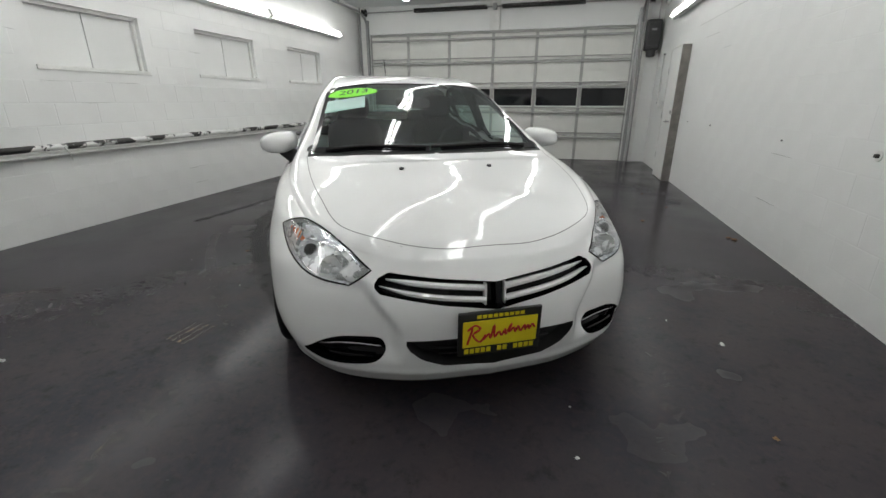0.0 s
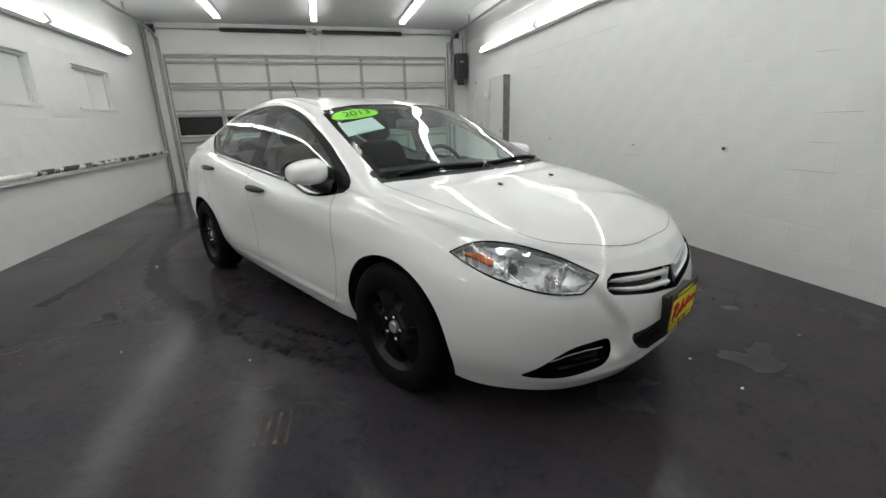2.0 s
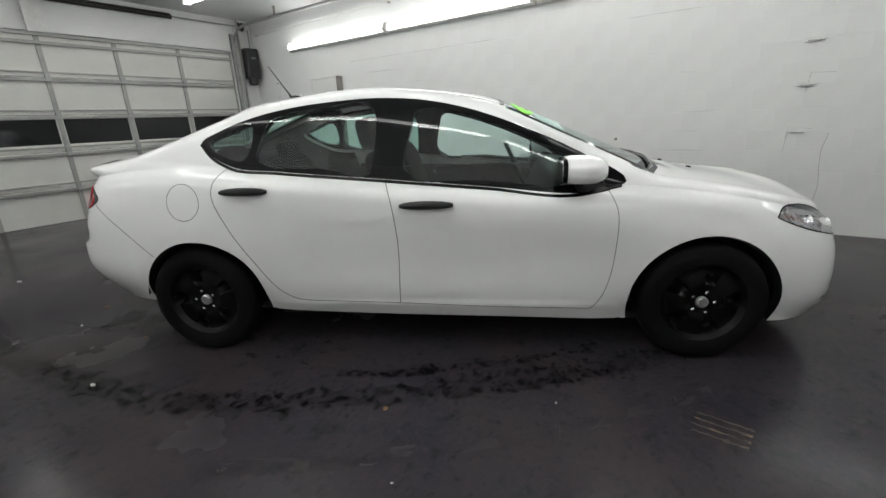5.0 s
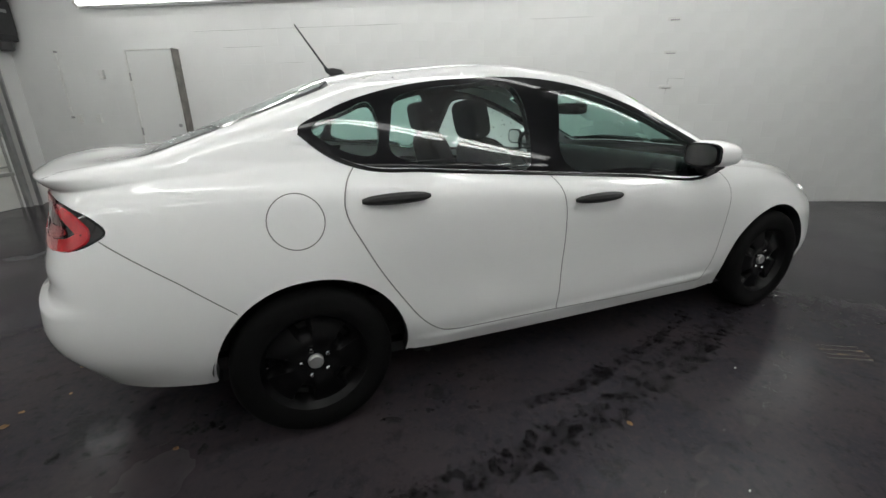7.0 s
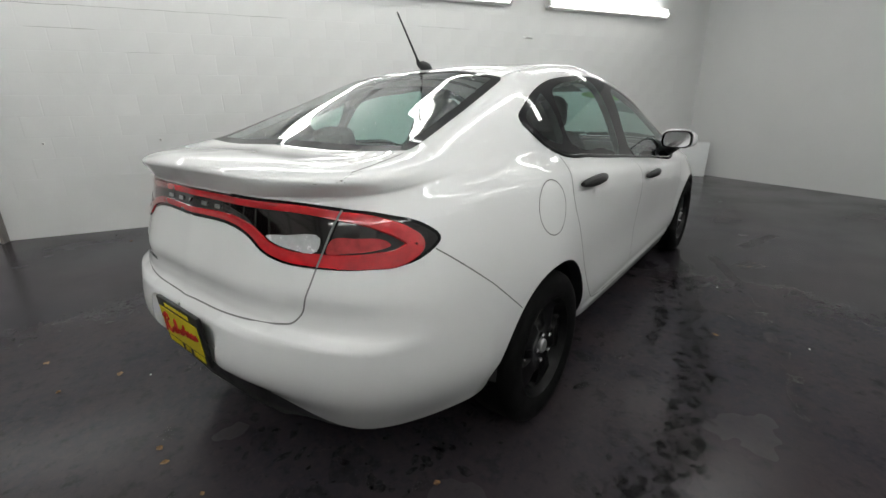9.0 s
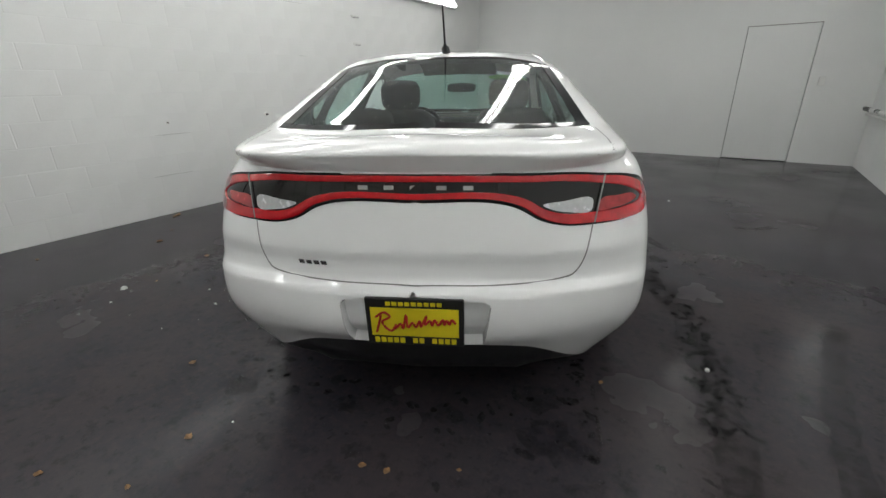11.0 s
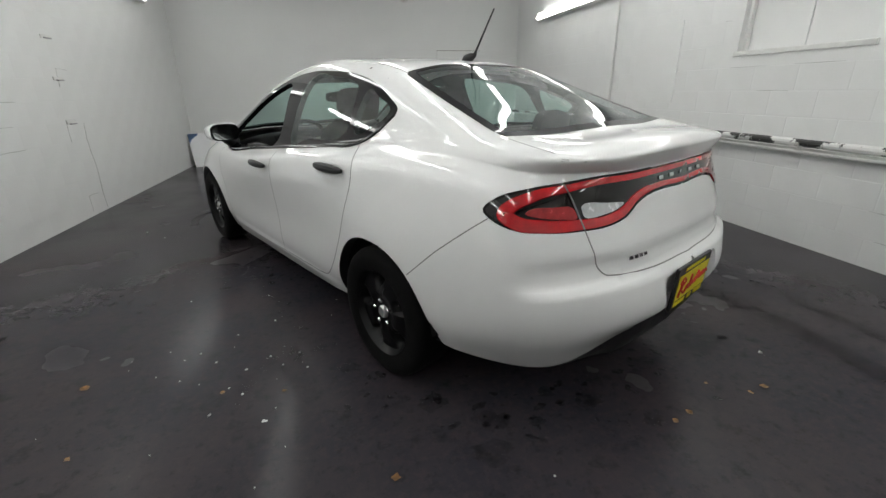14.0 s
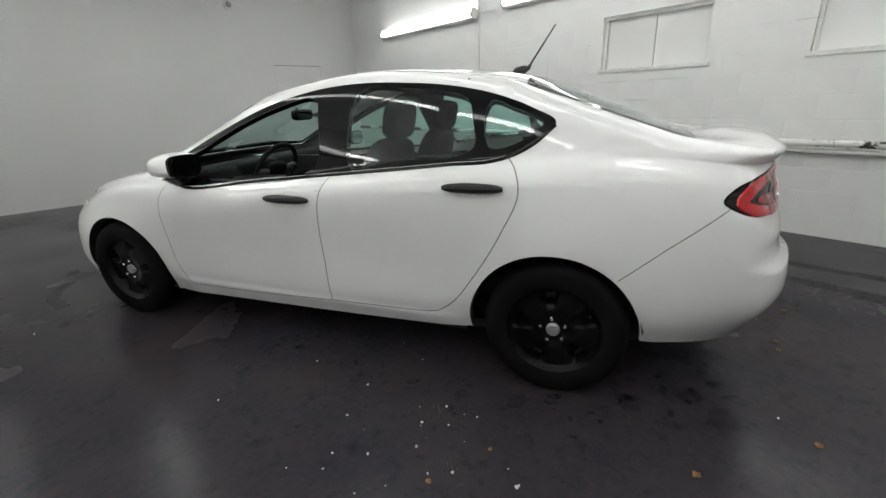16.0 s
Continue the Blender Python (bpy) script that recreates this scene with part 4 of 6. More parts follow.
for s in (1, -1):
    shell_part("fender", ["fender"], PAINT, car, (s,))
    shell_part("quarter_panel", ["body"], PAINT, car, (s,))
    shell_part("roof_pillar", ["pillar"], PAINT, car, (s,))
    shell_part("rocker_panel", ["rocker"], PAINT, car, (s,))
    fd = shell_part("front_door", ["front_door"], PAINT, car, (s,))
    rd = shell_part("rear_door", ["rear_door"], PAINT, car, (s,))
    shell_part("window_surround", ["window_band"], TRIM_BLACK, car, (s,), label="gloss black window surround")
    if s == -1:
        shell_part("door_window", ["front_glass"], GLASS, car, (s,)).visible_shadow = False
    shell_part("door_window", ["rear_glass"], GLASS, car, (s,)).visible_shadow = False
    shell_part("quarter_window", ["quarter_glass"], GLASS, car, (s,)).visible_shadow = False
    rim_of("window_return", ["front_glass", "rear_glass", "quarter_glass"], TRIM_BLACK, car, 0.03, (s,))
    for n in ("arch_front", "arch_rear"):
        rim_of("arch_lip", [n], PLASTIC_BLACK, car, 0.05, (s,))


# ---- pieces laid on the body ----
def lay(name, poly, view, mat, parent, offset=0.002, side=1, step=0.02, thick=0.0, label="", smooth=True):
    """A sheet cut to an outline and laid on the body at an offset, with a skirt where it has thickness."""
    poly = np.asarray(poly, float)
    lo, hi = poly.min(0), poly.max(0)
    gx, gy = np.meshgrid(np.arange(lo[0] + step / 2, hi[0], step), np.arange(lo[1] + step / 2, hi[1], step))
    grid = np.stack([gx.ravel(), gy.ravel()], -1)
    grid = grid[inside(poly, grid)]
    if len(grid):
        grid = np.array([g for g in grid if np.hypot(*(nearest_on(poly, g) - g)) > step * 0.35]).reshape(-1, 2)
    pts = [Vector(p) for p in np.concatenate([poly, grid])]
    n = len(poly)
    v2, _, faces, *_ = delaunay_2d_cdt(pts, [(i, (i + 1) % n) for i in range(n)], [], 1, 1e-5)
    bm = bmesh.new()
    top, low = [], []
    for p in v2:
        q = view.on_body(p.x, p.y)
        nn = normal_at(q)
        top.append(bm.verts.new((q + nn * offset) * np.array([side, 1, 1])))
        if thick:
            low.append((q + nn * (offset - thick)) * np.array([side, 1, 1]))
    for f in faces:
        try:
            bm.faces.new([top[i] for i in f])
        except ValueError:
            pass
    if thick:
        edge = [e for e in bm.edges if len(e.link_faces) == 1]
        index = {v: i for i, v in enumerate(top)}
        made = {}
        for e in edge:
            a, b = e.verts
            for v in (a, b):
                if v not in made:
                    made[v] = bm.verts.new(low[index[v]])
            bm.faces.new((a, b, made[b], made[a]))
    bmesh.ops.recalc_face_normals(bm, faces=bm.faces)
    bm.normal_update()
    out = Vector(view.d) * -1
    out.x *= side
    if sum((f.normal.dot(out) for f in bm.faces), 0.0) < 0:
        bmesh.ops.reverse_faces(bm, faces=bm.faces)
    return part(name, bm, mat, parent, label, smooth)


def ribbon(name, path, view, mat, parent, width=0.005, offset=0.0015, side=1, rise=0.0, label="", closed=False):
    """A narrow band along a run of outline points; rise gives it a raised, rounded back."""
    path = np.asarray(path, float)
    if closed:
        path = np.concatenate([path, path[:1]])
    dense = [path[0]]
    for a, b in zip(path, path[1:]):
        k = max(1, int(np.hypot(*(b - a)) / 0.015))
        dense += [a + (b - a) * (i + 1) / k for i in range(k)]
    P = np.array([view.on_body(*p) for p in dense])
    N = np.array([normal_at(p) for p in P])
    T = np.gradient(P, axis=0)
    S = np.cross(T, N)
    S /= np.maximum(1e-9, np.linalg.norm(S, axis=1, keepdims=True))
    flip = np.array([side, 1, 1])
    w = np.broadcast_to(np.asarray(width, float), (len(P),)) if np.ndim(width) == 0 else np.interp(np.linspace(0, 1, len(P)), np.linspace(0, 1, len(width)), width)
    bm = bmesh.new()
    offs = [(-0.5, 0.0), (0.5, 0.0)] if not rise else [(-0.5, -0.004), (-0.42, rise * 0.75), (0.0, rise), (0.42, rise * 0.75), (0.5, -0.004)]
    rows_ = [[bm.verts.new((p + s_ * w[i] * o + n * (offset + h)) * flip) for o, h in offs] for i, (p, n, s_) in enumerate(zip(P, N, S))]
    for a, b in zip(rows_, rows_[1:]):
        for k in range(len(offs) - 1):
            bm.faces.new((a[k], a[k + 1], b[k + 1], b[k]))
    bmesh.ops.recalc_face_normals(bm, faces=bm.faces)
    return part(name, bm, mat, parent, label, smooth=True)


# panel gaps
for s in (1, -1):
    ribbon("panel_gap", FRONT_DOOR[:26], SIDE, GAP, car, 0.004, side=s)
    ribbon("panel_gap", [(-.80, .275), (-.3, .283), (.205, .302), (.72, .312)], SIDE, GAP, car, 0.004, side=s)
    ribbon("panel_gap", rounded([(.205, .302), (.198, .45), (.195, .70), (.225, .90), (.258, .97)], False), SIDE, GAP, car, 0.005, side=s)
    ribbon("panel_gap", rounded([(.72, .312), (.80, .325), (.88, .38), (1.0, .54), (1.12, .75), (1.185, .92), (1.165, 1.0), (1.115, 1.055)], False), SIDE, GAP, car, 0.005, side=s)
    ribbon("panel_gap", HOOD[1:38], TOP, GAP, car, 0.0035, side=s)
    ribbon("panel_gap", [(1.945, .872), (1.75, .72), (1.592, .582)], SIDE, GAP, car, 0.004, side=s)
    ribbon("panel_gap", [(.622, 1.86), (.632, 2.0), (.628, 2.06)], TOP, GAP, car, 0.005, side=s)
    ribbon("panel_gap", rounded([(.575, .832), (.562, .77), (.54, .70), (.515, .674), (.47, .664), (.3, .654), (0, .648)], False), REAR, GAP, car, 0.005, side=s)
    ribbon("window_moulding", rounded([(-.93, .905), (-.70, .868), (-.26, .908), (.31, .963), (.84, 1.013), (1.10, 1.042), (1.22, 1.10), (1.30, 1.172)], False), SIDE, TRIM_BLACK, car, 0.018, 0.002, s, rise=0.005)
    ribbon("roof_ditch", [(.535, -.36), (.50, .25), (.495, .8), (.515, 1.15)], TOP, PAINT, car, 0.012, 0.0, s, rise=0.004)
    # door handles, bowed black grips over a shallow cup
    for y0, y1, z, tip in ((-.105, .165, .846, .03), (.862, 1.125, .933, .03)):
        mid_y = (y0 + y1) / 2
        lay("handle_cup", np.stack([mid_y + 0.01 + .06 * np.cos(np.linspace(0, 6.2, 20)), z + .004 + .034 * np.sin(np.linspace(0, 6.2, 20))], -1), SIDE, PAINT, car, 0.0025, s, 0.02)
        pts, rad = [], []
        for k in range(13):
            f = k / 12
            y = y0 + (y1 - y0) * f
            p = SIDE.on_body(y, z + 0.004 * math.sin(math.pi * f)) + np.array([0.016 + 0.016 * math.sin(math.pi * f), 0, 0])
            pts.append(p * np.array([s, 1, 1]))
            rad.append(0.009 + 0.013 * math.sin(math.pi * min(1, max(0.0, f * 1.0))) ** 0.5)
        part("door_handle", tube(bmesh.new(), pts, rad, 10), PLASTIC_BLACK, car, "black plastic door handle", smooth=True)
ribbon("fuel_door_gap", circle(1.358, .882, .097, 48), SIDE, GAP, car, 0.004, side=-1, closed=True)
part("door_lock", tube(bmesh.new(), [(.905, .15, .846), (.918, .15, .846)], 0.008, 12), CHROME, car, smooth=True)

# headlights: chrome-lined housing, projector and bulb bowls, amber marker, clear lens
for s in (1, -1):
    hl = shell_part("headlight", ["headlight"], LENS, car, (s,), label="clear headlight lens with an amber marker")
    hl.visible_shadow = False
    shell_part("housing", ["headlight"], LAMP_CHROME, hl, (s,), -0.034)
    rim_of("housing_edge", ["headlight"], CLEAR_LENS, hl, 0.03, (s,))
    ribbon("lamp_seal", LAMP, NOSE, TRIM_BLACK, hl, 0.007, 0.0016, s, closed=True)
    lay("amber_marker", rounded([(-.415, .732), (-.45, .738), (-.525, .714), (-.52, .70), (-.46, .716)], per=4), NOSE, AMBER, hl, -0.012, s, thick=0.02, label="amber side marker")
    lay("upper_bezel", rounded([(-.50, .752), (-.60, .75), (-.72, .718), (-.76, .70), (-.70, .703), (-.58, .727)], per=4), NOSE, CHROME, hl, -0.018, s, thick=0.02)
    for (a, z, r, mat) in ((-.585, .69, .037, SMOKE), (-.755, .645, .05, CLEAR_LENS)):
        c = NOSE.on_body(a, z)
        n = Vector(normal_at(c) * np.array([s, 1, 1]))
        base = Vector(c * np.array([s, 1, 1]))
        ax = (n * 0.35 + Vector((0, -1, 0))).normalized()
        bm = tube(bmesh.new(), [base - n * 0.032 - ax * 0.02, base - n * 0.03, base - n * 0.026 + ax * 0.006, base - n * 0.028 - ax * 0.012], [r * 1.05, r * 1.25, r * 1.12, r * 0.8], 20)
        part("reflector_bowl", bm, CHROME if mat is SMOKE else LAMP_CHROME, hl, smooth=True)
        bm = bmesh.new()
        bmesh.ops.create_uvsphere(bm, u_segments=16, v_segments=10, radius=r * (0.8 if mat is SMOKE else 0.4))
        bmesh.ops.translate(bm, verts=bm.verts, vec=base - n * 0.036)
        part("projector" if mat is SMOKE else "bulb", bm, SMOKE if mat is SMOKE else CAP, hl, smooth=True)
    # upright flutes that screen the amber marker from ahead
    for k in range(5):
        bm = bmesh.new()
        pairs = []
        for j in range(4):
            p = NOSE.on_body(-.418 - .026 * k, .694 + .018 * j - .003 * k)
            n = normal_at(p)
            pairs.append([bm.verts.new((p - n * h + np.array([0, e, 0])) * np.array([s, 1, 1])) for h, e in ((.003, 0), (.003, .0025), (.032, .0025), (.032, 0))])
        for a, b in zip(pairs, pairs[1:]):
            for q in range(4):
                bm.faces.new((a[q], a[(q + 1) % 4], b[(q + 1) % 4], b[q]))
        bmesh.ops.recalc_face_normals(bm, faces=bm.faces)
        part("flute", bm, LAMP_CHROME, hl)
    ribbon("chrome_brow", rounded([(-.56, .705), (-.66, .72), (-.78, .70), (-.86, .665)], False), NOSE, CHROME, hl, 0.012, -0.02, s, rise=0.006)

# grille and lower openings
gr = shell_part("grille", ["grille"], TRIM_BLACK, car, offset=-0.045)
rim_of("grille_return", ["grille"], TRIM_BLACK, gr, 0.045)
for s in (1, -1):
    ribbon("slat", rounded([(.04, .585), (.2, .600), (.33, .616), (.405, .625)], False), FRONT, PAINT, gr, [.027, .026, .022, .006], -0.028, s, rise=0.022)
    ribbon("slat", rounded([(.04, .54), (.2, .556), (.33, .577), (.43, .60)], False), FRONT, PAINT, gr, [.022, .022, .02, .006], -0.028, s, rise=0.022)
    part("slat_post", new_box(min(s * .034, s * .043), max(s * .034, s * .043), -2.247, -2.222, .512, .598, 0.003), PAINT, gr)
lay("emblem_bar", [(-.03, .612), (.03, .612), (.022, .56), (.028, .508), (-.028, .508), (-.022, .56)], FRONT, TRIM_BLACK, gr, -0.012, 1, thick=0.03)
it = shell_part("lower_intake", ["intake"], PLASTIC_BLACK, car, offset=-0.06)
rim_of("intake_return", ["intake"], PLASTIC_BLACK, it, 0.06)
for z in (.30, .335, .37):
    for s in (1, -1):
        ribbon("mesh_bar", [(0, z), (.12, z), (.22 + (z - .3), z)], FRONT, PLASTIC_BLACK, it, .01, -0.045, s, rise=0.008)
for s in (1, -1):
    fg = shell_part("fog_recess", ["fog"], TRIM_BLACK, car, (s,), -0.035)
    rim_of("fog_return", ["fog"], TRIM_BLACK, fg, 0.035, (s,))
    ribbon("chrome_strip", [(.68, .326), (.60, .343), (.52, .348), (.44, .345)], FRONT, CHROME, fg, 0.008, -0.02, s, rise=0.004)
    ribbon("lower_fin", [(.64, .298), (.56, .302), (.47, .304)], FRONT, TRIM_BLACK, fg, 0.014, -0.025, s, rise=0.012)

# tail lamps joined by a light bar
tl = shell_part("tail_lamp", ["tail"], SMOKE, car, label="full-width tail lamp with a red light loop")
ribbon("lamp_border", np.concatenate([[(0, .998)], TAILBAR[8:-8], [(0, .912)]])[2:-2], REAR, TRIM_BLACK, tl, 0.008, 0.0012, 1)
ribbon("lamp_border", np.concatenate([[(0, .998)], TAILBAR[8:-8], [(0, .912)]])[2:-2], REAR, TRIM_BLACK, tl, 0.008, 0.0012, -1)
for s in (1, -1):
    ribbon("red_loop", rounded([(0, .983), (.3, .982), (.5, .976), (.60, .964), (.695, .948), (.757, .918), (.78, .888), (.765, .866), (.70, .853), (.58, .849), (.48, .853), (.415, .87), (.345, .909), (.28, .926), (0, .928)], False, 8),
           REAR, RED_LENS, tl, [.022, .023, .024, .027, .040, .050, .050, .043, .036, .034, .029, .024, .022], 0.002, s, rise=0.004, label="red light loop")
    lay("reversing_lens", rounded([(.405, .899), (.47, .907), (.572, .906), (.568, .872), (.49, .872), (.44, .882)], per=4), REAR, CLEAR_LENS, tl, 0.0025, s, 0.012, label="clear reversing lens")
    lay("brake_lens", rounded([(.602, .904), (.66, .909), (.725, .905), (.738, .893), (.70, .878), (.65, .872), (.592, .870)], per=4), REAR, BRAKE_RED, tl, 0.0025, s, 0.012)
    ribbon("lamp_gap", [(.612, .977), (.60, .93), (.578, .833)], REAR, GAP, tl, 0.006, 0.0062, s)
for k in range(5):
    x = -0.17 + 0.085 * k
    lay("badge_bar", [(x - .016, .949), (x + .016, .949), (x + .016, .962), (x - .016, .962)] if x >= 0.016 else [(-x - .016, .949), (-x + .016, .949), (-x + .016, .962), (-x - .016, .962)], REAR, CHROME, tl, 0.004, 1 if x >= 0 else -1, thick=0.003, label="small chrome badge bar")
for k in range(4):
    lay("badge_bar", [(.30 + .027 * k, .702), (.32 + .027 * k, .702), (.324 + .027 * k, .716), (.304 + .027 * k, .716)], REAR, CHROME, boot, 0.003, 1, thick=0.003, label="small chrome badge bar")

# rear valance and chin, wells and underbody
def skirt(name, keep, drop_z, tuck):
    bm = bmesh.new()
    row = [VERTS[i] for i in ii[0] if keep(VERTS[i])]
    for s in (1, -1):
        f = np.array([s, 1, 1])
        levels = []
        for k in range(4):
            t = k / 3
            levels.append([bm.verts.new((p * (1 - t) + np.array([p[0] * 0.93, p[1] - tuck * t, drop_z(p)]) * t - np.array([0, 0, 0.001])) * f) for p in row])
        for a, b in zip(levels, levels[1:]):
            for k in range(len(row) - 1):
                bm.faces.new((a[k], a[k + 1], b[k + 1], b[k]))
    bmesh.ops.remove_doubles(bm, verts=bm.verts, dist=1e-5)
    bmesh.ops.recalc_face_normals(bm, faces=bm.faces)
    return part(name, bm, PLASTIC_BLACK, car, smooth=True)


skirt("rear_valance", lambda p: p[1] > 2.0 and p[0] < .62, lambda p: p[2] - .02 - .105 * min(1.0, max(0.0, (.6 - p[0]) / .22)), 0.05)
skirt("front_chin", lambda p: p[1] < -1.85, lambda p: p[2] - .025, -0.05)
part("underbody", new_box(-.6, .6, -1.9, 1.95, .19, .27, 0.02), UNDER, car)
part("floor_pan", new_box(-.80, .80, -.93, .93, .205, .24, 0.01), UNDER, car)
part("firewall", new_box(-.66, .66, -1.05, -1.0, .25, .86, 0.01), UNDER, car)
part("engine_cover", new_box(-.55, .55, -1.95, -1.1, .25, .6, 0.02), UNDER, car)
part("boot_box", new_box(-.6, .6, 1.1, 1.98, .29, .84, 0.02), UNDER, car)
for s in (1, -1):
    for cy, cz in (ARCH_F, ARCH_R):
        bm = bmesh.new()
        rings = []
        for k in range(29):
            a = radians(6 + 168 * k / 28)
            rings.append([bm.verts.new((s * x, cy + r * math.cos(a), cz + r * math.sin(a))) for x, r in ((.862, .374), (.80, .392), (.62, .392), (.62, .1))])
        for a, b in zip(rings, rings[1:]):
            for k in range(3):
                bm.faces.new((a[k], a[k + 1], b[k + 1], b[k]))
        part("wheel_well", bm, UNDER, car, smooth=True)

# ---- wheels ----
def wheel(s, cy, turn):
    R, cx, cz = 0.312, 0.788, 0.311
    seg = 72
    prof = [(.205, .095), (.225, .103), (.262, .106), (.288, .1), (.302, .088), (.31, .07), (.312, .05), (.312, -.05), (.302, -.09), (.262, -.106), (.205, -.095)]
    bm = bmesh.new()
    rings = []
    for k in range(seg):
        a = 2 * math.pi * k / seg
        ring = []
        for j, (r, x) in enumerate(prof):
            rr = r - (0.004 if 5 < j < 8 and k % 2 else 0.0)
            ring.append(bm.verts.new((s * (cx + x), cy + rr * math.cos(a), cz + rr * math.sin(a))))
        rings.append(ring)
    for a, b in zip(rings, rings[1:] + rings[:1]):
        for k in range(len(prof) - 1):
            bm.faces.new((a[k], a[k + 1], b[k + 1], b[k]))
    bmesh.ops.recalc_face_normals(bm, faces=bm.faces)
    tyre = part("wheel", bm, RUBBER, car, "black tyre on a black steel wheel", smooth=True)
    # dished steel disc with five broad spokes
    bm = bmesh.new()
    rr = [.207, .212, .206, .196, .186, .172, .155, .135, .115, .098, .082, .066, .05, .034, .0]
    base = [.088, .096, .094, .078, .060, .058, .062, .066, .069, .072, .074, .070, .066, .066, .066]
    rings = []
    n = 100
    for k in range(n):
        a = 2 * math.pi * k / n
        w = 0.5 + 0.5 * math.cos(5 * (a - turn))
        ring = []
        for r, b0 in zip(rr, base):
            hole = max(0.0, 1 - abs(r - .148) / .036)
            spoke = min(1.0, max(0.0, (w - 0.16) / 0.16))
            dep = b0 + (0.006 * spoke if .09 < r < .19 else 0) - 0.045 * min(1, hole * 2.2) * (1 - spoke)
            ring.append(bm.verts.new((s * (cx + dep), cy + r * math.cos(a), cz + r * math.sin(a))))
        rings.append(ring)
    for a, b in zip(rings, rings[1:] + rings[:1]):
        for k in range(len(rr) - 1):
            bm.faces.new((a[k], a[k + 1], b[k + 1], b[k]))
    bmesh.ops.remove_doubles(bm, verts=bm.verts, dist=1e-6)
    bmesh.ops.recalc_face_normals(bm, faces=bm.faces)
    part("rim", bm, RIM_BLACK, tyre, "black steel rim", smooth=True)
    part("hub_cap", tube(bmesh.new(), [(s * (cx + .062), cy, cz), (s * (cx + .078), cy, cz), (s * (cx + .084), cy, cz)], [.031, .030, .024], 20), CAP, tyre, "round grey hub cap", smooth=True)
    for k in range(5):
        a = turn + 2 * math.pi * (k + 0.5) / 5
        y, z = cy + .057 * math.cos(a), cz + .057 * math.sin(a)
        part("lug_nut", tube(bmesh.new(), [(s * (cx + .062), y, z), (s * (cx + .083), y, z), (s * (cx + .088), y, z)], [.0105, .0105, .006], 6), CHROME, tyre)
    a = turn - 0.55
    y, z = cy + .178 * math.cos(a), cz + .178 * math.sin(a)
    part("valve", tube(bmesh.new(), [(s * (cx + .06), y, z), (s * (cx + .09), y, z)], .005, 6), CHROME, tyre)


for s in (1, -1):
    wheel(s, -1.3515, 0.35 + 0.4 * s)
    wheel(s, 1.3515, 0.9 + 0.2 * s)

# ---- mirrors, aerial, wipers, nozzles ----
for s in (1, -1):
    bm = bmesh.new()
    bmesh.ops.create_uvsphere(bm, u_segments=32, v_segments=20, radius=1.0)
    for v in bm.verts:
        x, y, z = v.co
        f = lambda q, e: math.copysign(abs(q) ** e, q)
        x, y, z = f(x, .75), f(y, .8), f(z, .7)
        y = min(y, 0.62) if y > 0 else y
        v.co = (s * (.888 + .106 * x - 0.012 * y), -.70 + .118 * y - 0.02 * (1 - abs(x)), .997 + .064 * z * (1 - 0.12 * x) - 0.006 * x)
    mir = part("door_mirror", bm, PAINT, car, "white body-coloured door mirror", smooth=True)
    def face_plate(name, scale, y, mat, lab):
        b = bmesh.new()
        t = np.linspace(0, 2 * math.pi, 40, endpoint=False)
        f = lambda q, e: math.copysign(abs(q) ** e, q)
        front = [b.verts.new((s * (.885 + .094 * scale * f(math.cos(k), .6)), y, .997 + .058 * scale * f(math.sin(k), .6))) for k in t]
        back = [b.verts.new((v.co.x, y - 0.02, v.co.z)) for v in front]
        b.faces.new(front)
        for i in range(40):
            b.faces.new((front[i], front[(i + 1) % 40], back[(i + 1) % 40], back[i]))
        bmesh.ops.recalc_face_normals(b, faces=b.faces)
        return part(name, b, mat, mir, lab)
    face_plate("bezel", 1.04, -.622, TRIM_BLACK, "black mirror bezel")
    face_plate("mirror_glass", .88, -.619, CHROME, "mirror glass")
    part("mirror_foot", tube(bmesh.new(), [(s * .79, -.76, .905), (s * .83, -.74, .925), (s * .87, -.72, .95)], [.05, .04, .035], 12), PLASTIC_BLACK, mir, smooth=True)

ant = part("antenna", tube(bmesh.new(), [(0, .975, 1.41), (0, 1.0, 1.425), (0, 1.04, 1.432), (0, 1.065, 1.44), (0, 1.075, 1.458)], [.014, .022, .022, .012, .006], 10), PLASTIC_BLACK, car, "black roof antenna", smooth=True)
part("mast", tube(bmesh.new(), [(0, 1.07, 1.452), (0, 1.20, 1.645)], [.0055, .0035], 8), PLASTIC_BLACK, ant, smooth=True)
for s in (1, -1):
    lay("washer_nozzle", np.stack([.232 + .012 * np.cos(np.linspace(0, 6, 12)), -1.475 + .014 * np.sin(np.linspace(0, 6, 12))], -1), TOP, PLASTIC_BLACK, car, 0.008, s, 0.01, thick=0.01)
for s, x0, x1 in ((1, .58, -.02), (-1, .05, .60)):
    pts = []
    for k in range(14):
        x = x0 + (x1 - x0) * k / 13
        y = -1.205 + .10 * (abs(x) / .65) ** 2 + .012 * math.sin(k / 13 * math.pi)
        p = TOP.on_body(abs(x), y)
        pts.append((s * x if s == 1 else -x, p[1], p[2] + .016))
    wp = part("wiper", tube(bmesh.new(), pts, .005, 6), PLASTIC_BLACK, car, "black windshield wiper", smooth=True)
    part("wiper_blade", tube(bmesh.new(), [(p[0], p[1] + .006, p[2] - .009) for p in pts], .0045, 5), RUBBER, wp)

